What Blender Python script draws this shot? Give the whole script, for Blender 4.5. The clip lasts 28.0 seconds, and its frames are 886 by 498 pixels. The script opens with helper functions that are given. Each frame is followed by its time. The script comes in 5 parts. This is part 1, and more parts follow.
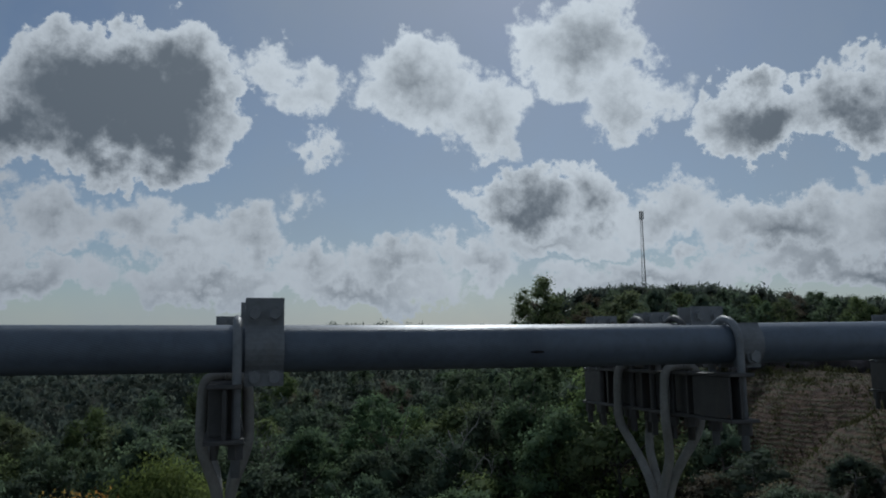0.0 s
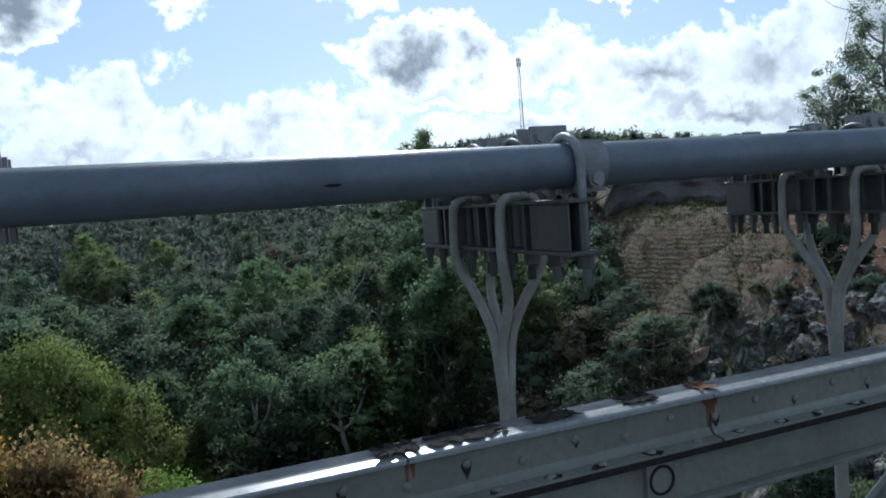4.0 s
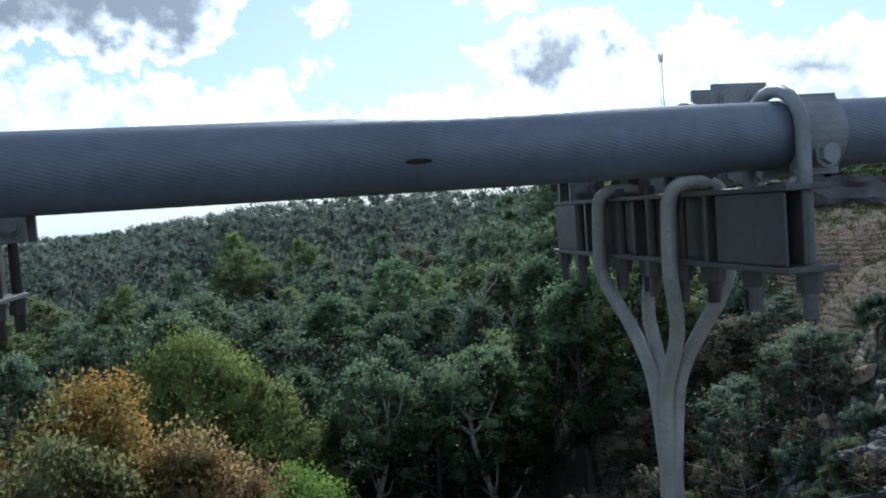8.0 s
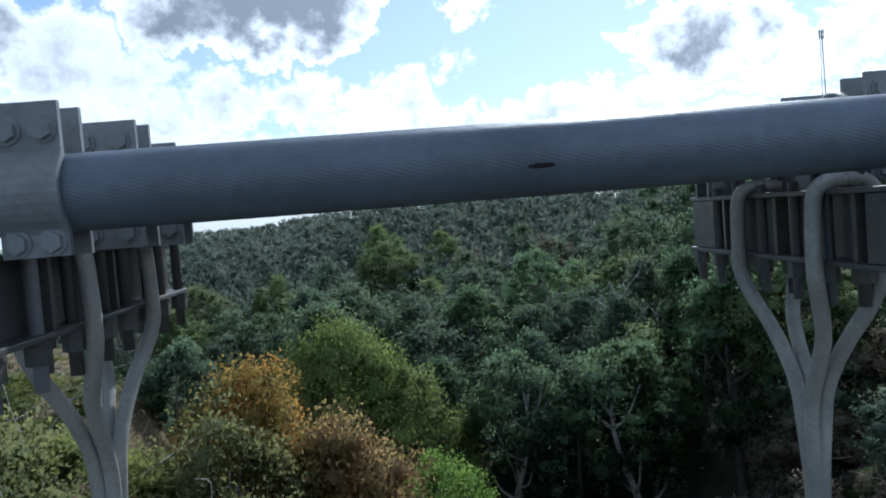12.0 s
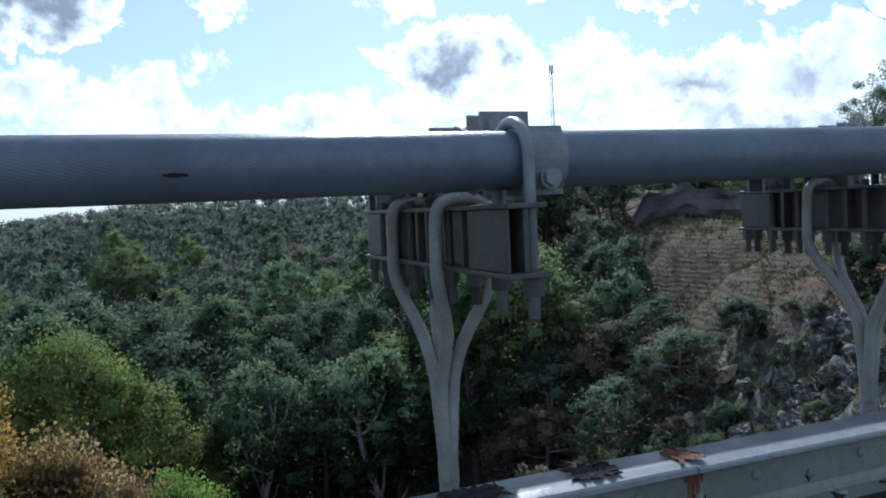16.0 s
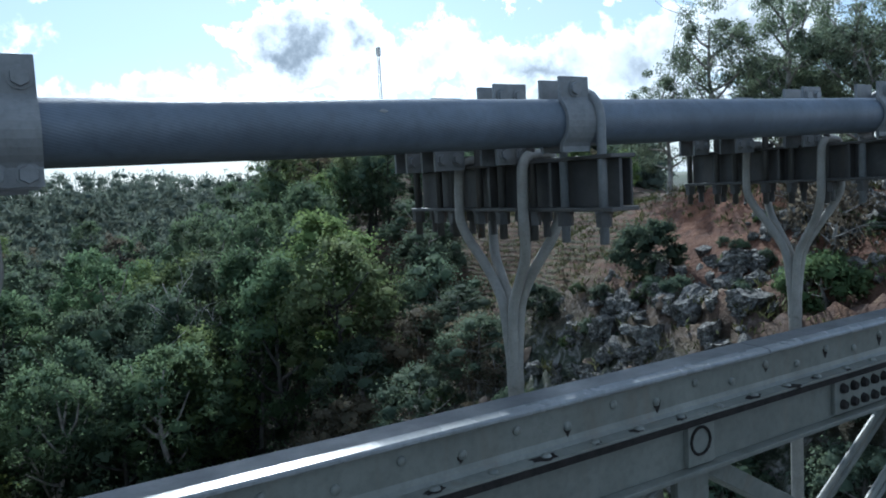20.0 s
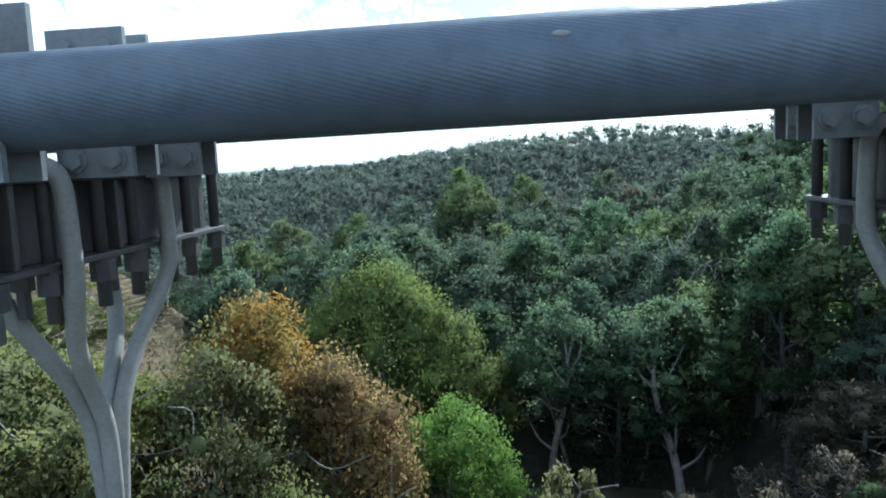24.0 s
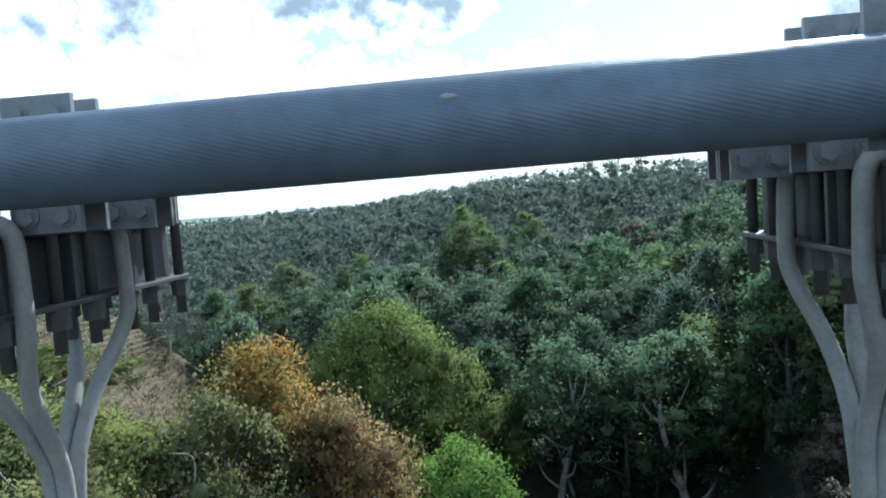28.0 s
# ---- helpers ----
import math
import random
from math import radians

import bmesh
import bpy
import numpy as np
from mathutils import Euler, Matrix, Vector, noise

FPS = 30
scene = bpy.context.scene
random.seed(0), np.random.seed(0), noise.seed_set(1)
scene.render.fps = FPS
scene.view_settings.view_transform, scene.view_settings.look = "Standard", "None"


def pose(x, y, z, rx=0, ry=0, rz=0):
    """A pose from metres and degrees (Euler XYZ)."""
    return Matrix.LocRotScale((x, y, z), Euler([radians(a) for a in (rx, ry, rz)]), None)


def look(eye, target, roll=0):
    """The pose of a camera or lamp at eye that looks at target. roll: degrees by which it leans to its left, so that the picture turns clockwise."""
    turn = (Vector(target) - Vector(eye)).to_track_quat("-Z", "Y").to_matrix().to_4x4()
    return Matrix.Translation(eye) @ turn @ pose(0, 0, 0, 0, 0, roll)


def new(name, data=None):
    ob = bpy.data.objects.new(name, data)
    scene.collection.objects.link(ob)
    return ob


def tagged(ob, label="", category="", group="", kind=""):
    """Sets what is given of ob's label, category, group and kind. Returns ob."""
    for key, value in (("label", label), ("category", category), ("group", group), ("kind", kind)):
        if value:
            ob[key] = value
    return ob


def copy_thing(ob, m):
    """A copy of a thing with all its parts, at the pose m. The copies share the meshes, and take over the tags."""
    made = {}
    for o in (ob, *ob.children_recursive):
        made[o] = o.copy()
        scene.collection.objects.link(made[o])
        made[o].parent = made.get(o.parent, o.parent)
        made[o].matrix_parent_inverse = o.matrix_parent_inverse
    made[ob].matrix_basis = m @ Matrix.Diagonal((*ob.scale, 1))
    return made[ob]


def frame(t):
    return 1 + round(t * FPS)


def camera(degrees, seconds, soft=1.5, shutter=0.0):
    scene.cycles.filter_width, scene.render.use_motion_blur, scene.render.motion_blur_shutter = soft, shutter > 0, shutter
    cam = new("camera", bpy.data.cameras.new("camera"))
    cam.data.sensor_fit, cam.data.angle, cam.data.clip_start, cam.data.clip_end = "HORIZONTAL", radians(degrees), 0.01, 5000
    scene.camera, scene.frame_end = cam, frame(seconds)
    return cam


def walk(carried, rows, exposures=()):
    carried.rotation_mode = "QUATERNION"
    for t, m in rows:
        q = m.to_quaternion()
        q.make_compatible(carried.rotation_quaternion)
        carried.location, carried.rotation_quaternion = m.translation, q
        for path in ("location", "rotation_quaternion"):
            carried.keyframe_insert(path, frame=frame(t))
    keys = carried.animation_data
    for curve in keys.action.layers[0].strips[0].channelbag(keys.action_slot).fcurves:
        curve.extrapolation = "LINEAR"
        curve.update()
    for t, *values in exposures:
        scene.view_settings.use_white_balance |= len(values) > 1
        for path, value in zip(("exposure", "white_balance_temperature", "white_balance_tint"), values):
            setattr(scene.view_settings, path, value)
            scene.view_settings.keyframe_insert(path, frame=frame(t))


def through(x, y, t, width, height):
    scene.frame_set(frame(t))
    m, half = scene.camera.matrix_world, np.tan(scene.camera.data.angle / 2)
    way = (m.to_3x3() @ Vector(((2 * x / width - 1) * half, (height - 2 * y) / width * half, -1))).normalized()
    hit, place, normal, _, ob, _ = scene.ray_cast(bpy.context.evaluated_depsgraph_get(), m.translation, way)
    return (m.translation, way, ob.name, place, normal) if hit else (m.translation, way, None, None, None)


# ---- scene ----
cam = camera(59.9, 28.0, soft=1.9)
PATH = [
    (0, (0.026, -2.573, 1.873), (0.544, -0.659, 2.132), -0.8),
    (0.5, (0.038, -2.559, 1.868), (0.548, -0.636, 2.07), -1.6),
    (1, (0.073, -2.526, 1.849), (0.617, -0.606, 1.981), -2.2),
    (1.5, (0.088, -2.533, 1.846), (0.666, -0.62, 1.914), -2.7),
    (2, (0.07, -2.612, 1.847), (0.695, -0.713, 1.896), -3.2),
    (2.5, (0.129, -2.616, 1.82), (0.758, -0.717, 1.796), -3.7),
    (3, (0.205, -2.529, 1.807), (0.848, -0.638, 1.705), -4.6),
    (3.5, (0.282, -2.347, 1.811), (1.064, -0.511, 1.681), -4.1),
    (5.5, (0.695, -1.909, 1.781), (1.485, -0.074, 1.68), -4.6),
    (6, (0.662, -1.78, 1.778), (1.539, 0.014, 1.669), -4.2),
    (6.5, (0.611, -1.678, 1.776), (1.543, 0.089, 1.668), -5.1),
    (7, (0.587, -1.656, 1.768), (1.467, 0.137, 1.667), -4.9),
    (7.5, (0.629, -1.64, 1.771), (1.276, 0.25, 1.683), -4.3),
    (8, (0.638, -1.614, 1.782), (1.096, 0.331, 1.685), -4.0),
    (8.5, (0.612, -1.589, 1.792), (0.91, 0.387, 1.701), -3.9),
    (9, (0.584, -1.605, 1.804), (0.718, 0.389, 1.719), -3.8),
    (9.5, (0.564, -1.623, 1.805), (0.579, 0.376, 1.727), -4.0),
    (10, (0.549, -1.64, 1.804), (0.472, 0.357, 1.731), -3.9),
    (10.5, (0.577, -1.626, 1.799), (0.485, 0.37, 1.729), -4.1),
    (11, (0.609, -1.614, 1.792), (0.548, 0.383, 1.717), -4.1),
    (11.5, (0.638, -1.617, 1.801), (0.661, 0.381, 1.716), -4.5),
    (12, (0.663, -1.633, 1.8), (0.762, 0.362, 1.708), -4.6),
    (12.5, (0.7, -1.639, 1.791), (0.822, 0.355, 1.692), -5.1),
    (14.5, (0.761, -1.652, 1.801), (0.856, 0.343, 1.706), -4.5),
    (15, (0.816, -1.675, 1.802), (0.987, 0.316, 1.72), -4.3),
    (15.5, (0.859, -1.736, 1.79), (1.34, 0.204, 1.697), -3.4),
    (16, (0.832, -1.853, 1.783), (1.548, 0.012, 1.678), -2.7),
    (16.5, (0.79, -1.954, 1.775), (1.556, -0.113, 1.624), -2.9),
    (17, (0.954, -2.097, 1.765), (1.787, -0.289, 1.571), -3.1),
    (17.5, (1.184, -2.192, 1.741), (2.119, -0.442, 1.492), -1.6),
    (18, (1.57, -2.117, 1.743), (2.694, -0.485, 1.468), -1.3),
    (18.5, (1.948, -2.119, 1.719), (3.178, -0.557, 1.497), -2.2),
    (19, (2.383, -2.12, 1.759), (3.581, -0.53, 1.566), -1.5),
    (19.5, (2.747, -2.011, 1.763), (3.937, -0.414, 1.58), -1.0),
    (20, (3.055, -1.959, 1.753), (4.103, -0.264, 1.587), -3.0),
    (20.5, (3.236, -1.939, 1.76), (4.014, -0.108, 1.556), -3.3),
    (21, (3.348, -1.786, 1.755), (4.056, 0.07, 1.517), -4.0),
    (21.5, (3.414, -1.648, 1.747), (4.077, 0.221, 1.491), -3.5),
    (22, (3.548, -1.576, 1.733), (3.864, 0.376, 1.435), -5.5),
    (22.5, (3.636, -1.548, 1.735), (3.559, 0.425, 1.413), -5.5),
    (24.5, (3.845, -1.273, 1.798), (3.641, 0.71, 1.636), -2.4),
    (25, (3.874, -1.268, 1.799), (3.682, 0.719, 1.69), -1.6),
    (25.5, (3.895, -1.26, 1.798), (3.706, 0.728, 1.695), -1.8),
    (26, (3.908, -1.273, 1.796), (3.719, 0.716, 1.693), -2.7),
    (26.5, (3.916, -1.287, 1.793), (3.726, 0.702, 1.69), -3.6),
    (27, (3.931, -1.296, 1.792), (3.741, 0.692, 1.688), -3.8),
    (27.5, (3.939, -1.308, 1.787), (3.744, 0.68, 1.673), -4.0),
    (28, (3.937, -1.375, 1.797), (3.733, 0.611, 1.671), -4.0),
]
EXPOSURES = [
    (0.0, -1.25, 5700, 6), (1.2, -1.0, 5750, 6), (2.2, -0.75, 5750, 6), (3.0, -0.05, 5480, 4), (5.5, 0.12, 5450, 6), (8.0, 0.42, 5400, 6), (10.0, 0.1, 5350, 8), (12.0, 0.3, 5350, 6),
    (14.5, 0.12, 5300, 6), (16.0, 0.28, 5250, 6), (17.0, 0.75, 5280, 3), (18.3, 0.85, 5380, 4), (19.0, 0.3, 5330, 5), (20.0, 0.35, 5280, 4), (20.5, 0.9, 5280, 3), (21.0, 1.3, 5230, 2),
    (22.5, 2.15, 5280, 4), (24.5, 0.75, 5180, 0), (28.0, 0.95, 5180, 0),
]
walk(cam, [(t, look(eye, target, roll)) for t, eye, target, roll in PATH], EXPOSURES)

# ---- world: broken cumulus under a blue sky, sun ahead of the view and high ----
SUN_AZ, SUN_EL = 22.0, 42.0          # degrees clockwise from +y, and above the horizon
sun_dir = Vector((math.sin(radians(SUN_AZ)) * math.cos(radians(SUN_EL)),
                  math.cos(radians(SUN_AZ)) * math.cos(radians(SUN_EL)), math.sin(radians(SUN_EL))))
sun = new("sun", bpy.data.lights.new("sun", "SUN"))
sun.data.energy, sun.data.angle, sun.data.color = 3.9, radians(0.8), (1.0, 0.95, 0.87)
sun.matrix_world = look(sun_dir * 60, (0, 0, 0))


class Nodes:
    """A short way to write node trees."""

    def __init__(self, tree):
        self.tree = tree
        tree.nodes.clear()

    def add(self, kind, **values):
        node = self.tree.nodes.new(kind)
        for key, value in values.items():
            socket = node.inputs[int(key[1:])] if key[0] == "_" and key[1:].isdigit() else node.inputs[key]
            if isinstance(value, bpy.types.NodeSocket):
                self.tree.links.new(value, socket)
            else:
                socket.default_value = value
        return node

    def math(self, op, a, b=0.0, clamp=False):
        node = self.add("ShaderNodeMath", _0=a, _1=b)
        node.operation, node.use_clamp = op, clamp
        return node.outputs[0]

    def vector(self, op, a, b=None, scale=None):
        node = self.add("ShaderNodeVectorMath", _0=a)
        node.operation = op
        if isinstance(b, bpy.types.NodeSocket):
            self.tree.links.new(b, node.inputs[1])
        elif b is not None:
            node.inputs[1].default_value = b
        if scale is not None:
            node.inputs["Scale"].default_value = scale
        return node.outputs["Value"] if op in ("DISTANCE", "DOT_PRODUCT", "LENGTH") else node.outputs[0]

    def ramp(self, fac, stops):
        node = self.add("ShaderNodeValToRGB", Fac=fac)
        ramp = node.color_ramp
        while len(ramp.elements) < len(stops):
            ramp.elements.new(0.5)
        for el, (pos, col) in zip(ramp.elements, stops):
            el.position = pos
            el.color = (*col, 1) if len(col) == 3 else col
        return node.outputs[0]

    def grey(self, fac, a, b, lo=0.0, hi=1.0):
        return self.add("ShaderNodeMapRange", Value=fac, _1=a, _2=b, _3=lo, _4=hi).outputs[0]

    def mix(self, fac, a, b):
        node = self.add("ShaderNodeMix")
        node.data_type = "RGBA"
        for sock, value in ((node.inputs[0], fac), (node.inputs[6], a), (node.inputs[7], b)):
            if isinstance(value, bpy.types.NodeSocket):
                self.tree.links.new(value, sock)
            else:
                sock.default_value = (*value, 1) if isinstance(value, tuple) and len(value) == 3 else value
        return node.outputs[2]

    def noise(self, vec, scale, detail=4.0, rough=0.55, distort=0.0):
        return self.add("ShaderNodeTexNoise", Vector=vec, Scale=scale, Detail=detail, Roughness=rough, Distortion=distort).outputs[0]

    def out(self, node, kind="ShaderNodeOutputMaterial"):
        o = self.tree.nodes.new(kind)
        self.tree.links.new(node.outputs[0], o.inputs[0])


# cumulus heaps: azimuth and elevation of the middle, half width and half height, in degrees
HEAPS_GREY = (
    (-8.0, 16.6, 8.6, 5.8), (-15.0, 15.0, 4.6, 3.6), (-3.6, 18.5, 4.2, 4.6), (21.4, 10.9, 3.7, 3.1), (26.2, 10.2, 2.7, 2.7), (38.4, 15.2, 5.6, 2.9), (44.4, 15.6, 4.2, 2.9),
    (-27.0, 13.6, 3.4, 3.4), (-33.5, 12.5, 3.0, 3.0),
)
HEAPS_WHITE = (
    (5.7, 14.5, 1.9, 0.8), (4.2, 10.8, 0.9, 0.75), (2.4, 20.0, 1.9, 1.2), (5.0, 18.6, 2.3, 1.9), (13.4, 19.6, 5.0, 3.8), (18.4, 17.0, 3.6, 2.6), (26.0, 21.2, 4.9, 4.4), (29.6, 17.2, 3.0, 2.0),
    (-22.8, 11.6, 3.8, 3.2), (-19.0, 10.4, 3.0, 2.2), (-29.5, 9.0, 3.4, 2.4), (-38.0, 8.0, 6.0, 3.0), (-44.0, 16.0, 6.0, 5.0),
)
BANKS_LOW = (
    (-24.0, 7.6, 4.5, 2.0), (-17.0, 7.4, 3.0, 1.5), (-11.7, 8.9, 3.3, 2.4), (-6.4, 8.8, 2.6, 2.3), (-3.0, 7.0, 2.6, 1.7), (0.5, 8.0, 2.8, 2.4), (5.6, 6.2, 3.0, 1.7), (11.6, 6.4, 3.4, 2.0),
    (17.6, 6.2, 3.0, 1.8), (-14.0, 5.2, 5.0, 1.7), (-2.0, 4.8, 6.0, 1.5), (9.0, 4.4, 6.0, 1.4), (23.5, 8.0, 5.5, 1.5), (31.5, 9.2, 3.4, 2.2), (39.5, 7.6, 6.5, 2.6), (47.0, 8.0, 5.0, 2.8),
    (54.0, 9.5, 5.0, 3.4), (62.0, 14.0, 7.0, 5.0), (30.0, 5.0, 7.0, 1.5), (45.0, 4.6, 9.0, 1.7),
)


def make_world():
    world = bpy.data.worlds.new("sky")
    scene.world = world
    world.use_nodes = True
    n = Nodes(world.node_tree)
    d = n.add("ShaderNodeTexCoord").outputs["Generated"]
    tex = n.add("ShaderNodeTexSky")
    tex.sky_type, tex.sun_disc, tex.sun_elevation, tex.sun_rotation = "NISHITA", False, radians(SUN_EL), radians(SUN_AZ)
    tex.air_density, tex.dust_density = 1.0, 0.7
    sky = n.vector("SCALE", tex.outputs[0], scale=0.098)
    # billows: the heaps' outlines are pushed about at three scales
    big = n.add("ShaderNodeTexNoise", Vector=d, Scale=11.0, Detail=3.0, Roughness=0.5).outputs[1]
    fine = n.add("ShaderNodeTexNoise", Vector=d, Scale=42.0, Detail=8.0, Roughness=0.62).outputs[1]
    push = n.vector("ADD", n.vector("SCALE", n.vector("SUBTRACT", big, (0.5, 0.5, 0.5)), scale=0.12),
                    n.vector("SCALE", n.vector("SUBTRACT", fine, (0.5, 0.5, 0.5)), scale=0.085))
    bent = n.add("ShaderNodeSeparateXYZ", Vector=n.vector("NORMALIZE", n.vector("ADD", d, push)))
    az = n.math("MULTIPLY", n.math("ARCTAN2", bent.outputs[0], bent.outputs[1]), 180 / math.pi)
    el = n.math("MULTIPLY", n.math("ARCSINE", bent.outputs[2]), 180 / math.pi)
    depth = None
    for a, e, w, h, thick in [q + (1.35,) for q in HEAPS_GREY] + [q + (0.7,) for q in HEAPS_WHITE] + [q + (0.8,) for q in BANKS_LOW]:
        dx = n.math("DIVIDE", n.math("SUBTRACT", az, a), w)
        dy = n.math("DIVIDE", n.math("SUBTRACT", el, e), h)
        dy = n.math("MAXIMUM", dy, n.math("MULTIPLY", dy, -1.25))          # flatter below
        far = n.math("SQRT", n.math("ADD", n.math("MULTIPLY", dx, dx), n.math("MULTIPLY", dy, dy)))
        lump = n.math("MULTIPLY", n.math("SUBTRACT", 1.0, far), math.sqrt(w * h) * thick)
        depth = lump if depth is None else n.math("MAXIMUM", depth, lump)
    # broken cloud over the rest of the sky
    rest = n.math("MULTIPLY", n.math("SUBTRACT", n.noise(d, 3.2, 8.0, 0.6), 0.56), 22.0)
    away = n.math("ADD", n.grey(el, 24.0, 30.0), n.grey(bent.outputs[1], 0.6, 0.3), True)
    depth = n.math("MAXIMUM", depth, n.math("SUBTRACT", rest, n.grey(away, 0.0, 1.0, 30.0, 0.0)))
    grain = n.noise(d, 30.0, 9.0, 0.64, 0.2)
    dens = n.add("ShaderNodeMapRange", Value=n.math("ADD", depth, n.math("MULTIPLY", n.math("SUBTRACT", grain, 0.5), 1.4)), _1=-0.55, _2=0.35)
    dens.interpolation_type = "SMOOTHSTEP"
    # thin edges let the sun through and are white, thick hearts are grey
    core = n.math("ADD", depth, n.math("MULTIPLY", n.math("SUBTRACT", n.noise(d, 13.0, 9.0, 0.6), 0.5), 3.0))
    thick = n.add("ShaderNodeMapRange", Value=core, _1=-0.6, _2=4.6)
    thick.interpolation_type = "SMOOTHSTEP"
    sun_side = n.grey(n.vector("DOT_PRODUCT", d, tuple(sun_dir)), 0.70, 1.0)
    rim = n.mix(sun_side, (0.97, 0.98, 0.99), (1.65, 1.66, 1.63))
    grey = n.mix(sun_side, (0.235, 0.265, 0.30), (0.38, 0.41, 0.44))
    cloud = n.mix(thick.outputs[0], rim, grey)
    sky = n.mix(n.grey(n.noise(d, 5.0, 6.0, 0.6), 0.35, 0.75, 0.08, 0.5), sky, (0.62, 0.68, 0.73))
    col = n.mix(dens.outputs[0], sky, cloud)
    z = n.add("ShaderNodeSeparateXYZ", Vector=d).outputs[2]
    col = n.mix(n.grey(z, 0.0, 0.075, 0.72, 0.0), col, (0.70, 0.76, 0.82))
    n.out(n.add("ShaderNodeBackground", Color=col, Strength=1.0), "ShaderNodeOutputWorld")


make_world()


# ---- materials ----
def material(name, build):
    m = bpy.data.materials.new(name)
    m.use_nodes = True
    build(Nodes(m.node_tree))
    return m


def painted(name, base, worn, rough=0.5, rust=0.25, scale=6.0, streaks=0.3, metal=0.0, shine=0.5):
    """Old paint on steel: mottled, with dirt, chips and rust runs."""
    def build(n):
        obj = n.add("ShaderNodeTexCoord").outputs["Object"]
        rnd = n.add("ShaderNodeObjectInfo").outputs["Random"]
        vec = n.vector("ADD", obj, n.add("ShaderNodeCombineXYZ", X=n.math("MULTIPLY", rnd, 17.0), Y=n.math("MULTIPLY", rnd, 5.0)).outputs[0])
        a = n.noise(vec, scale, 6, 0.6)
        b = n.noise(vec, scale * 9, 5, 0.65)
        col = n.mix(n.grey(a, 0.3, 0.7), base, worn)
        col = n.mix(n.grey(b, 0.45, 0.8, 0.0, 0.5), col, tuple(c * 0.55 for c in worn))
        run = n.add("ShaderNodeMapping", Vector=vec, Scale=(7.0, 7.0, 0.8)).outputs[0]
        stain = n.math("MULTIPLY", n.grey(n.noise(run, 2.6, 5, 0.6), 0.56, 0.78), streaks)
        col = n.mix(stain, col, (0.16, 0.12, 0.08))
        chip = n.grey(n.math("ADD", n.noise(vec, scale * 2.3, 8, 0.7), n.math("MULTIPLY", a, 0.35)), 0.93 - rust * 0.3, 0.98 - rust * 0.3)
        rusty = n.mix(n.grey(b, 0.3, 0.7), (0.05, 0.025, 0.018), (0.20, 0.085, 0.035))
        col = n.mix(chip, col, rusty)
        bump = n.add("ShaderNodeBump", Strength=0.35, Distance=0.002, Height=n.math("SUBTRACT", b, n.math("MULTIPLY", chip, 0.8)))
        rg = n.grey(a, 0.3, 0.75, rough - 0.12, rough + 0.15)
        n.out(n.add("ShaderNodeBsdfPrincipled", **{"Base Color": col, "Roughness": rg, "Metallic": metal, "Specular IOR Level": shine, "Normal": bump.outputs[0]}))
    return material(name, build)


def mottled(name, stops, scale, rough=0.9, bump=0.3, dist=0.02, detail=7, second=5.0, spread=0.25, shine=0.5):
    """Stone, soil, bark and the like: a ramp over noise at two scales."""
    def build(n):
        obj = n.add("ShaderNodeTexCoord").outputs["Object"]
        a = n.noise(obj, scale, detail, 0.62, 0.3)
        b = n.noise(obj, scale * second, 6, 0.65)
        f = n.math("ADD", n.math("MULTIPLY", a, 1.0 - spread), n.math("MULTIPLY", b, spread))
        col = n.ramp(f, stops)
        bp = n.add("ShaderNodeBump", Strength=bump, Distance=dist, Height=n.math("ADD", a, n.math("MULTIPLY", b, 0.5)))
        n.out(n.add("ShaderNodeBsdfPrincipled", **{"Base Color": col, "Roughness": rough, "Specular IOR Level": shine, "Normal": bp.outputs[0]}))
    return material(name, build)


def foliage(name, dark, light, tip, through=0.35):
    """Leaves: shade by leaf and by tree, part of the light passes through them."""
    def build(n):
        island = n.add("ShaderNodeNewGeometry").outputs["Random Per Island"]
        tree = n.add("ShaderNodeObjectInfo").outputs["Random"]
        obj = n.add("ShaderNodeTexCoord").outputs["Object"]
        patch = n.noise(obj, 0.9, 3, 0.5)
        col = n.mix(n.grey(island, 0, 1, 0.36, 0.76), dark, light)
        col = n.mix(n.grey(patch, 0.42, 0.68), col, tip)
        hsv = n.add("ShaderNodeHueSaturation", Hue=n.grey(tree, 0, 1, 0.486, 0.514), Saturation=n.grey(tree, 0, 1, 0.8, 1.15),
                    Value=n.grey(n.math("FRACT", n.math("MULTIPLY", tree, 7.3)), 0, 1, 0.72, 1.25), Color=col).outputs[0]
        p = n.add("ShaderNodeBsdfPrincipled", **{"Base Color": hsv, "Roughness": 0.75, "Specular IOR Level": 0.12})
        t = n.add("ShaderNodeBsdfTranslucent", Color=n.mix(0.4, hsv, tip))
        n.out(n.add("ShaderNodeMixShader", Fac=through, _1=p.outputs[0], _2=t.outputs[0]))
    return material(name, build)


PAINT = painted("grey_green_paint", (0.215, 0.222, 0.196), (0.140, 0.146, 0.126), 0.38, 0.20, 5.0, 0.5)
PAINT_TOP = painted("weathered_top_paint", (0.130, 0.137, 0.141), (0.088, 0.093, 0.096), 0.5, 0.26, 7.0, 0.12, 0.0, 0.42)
# edge strip lighter and glossier than the plate, to carry the sun's glint
PAINT_EDGE = painted("glint_edge_paint", (0.30, 0.31, 0.31), (0.21, 0.22, 0.22), 0.26, 0.12, 7.0, 0.1)
# hanger grey darkened to hold the shade under the cables
STEEL_DARK = painted("darkened_grey_paint", (0.090, 0.086, 0.081), (0.056, 0.053, 0.050), 0.5, 0.24, 7.0, 0.4)
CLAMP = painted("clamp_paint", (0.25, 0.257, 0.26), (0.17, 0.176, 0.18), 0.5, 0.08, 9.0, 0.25)
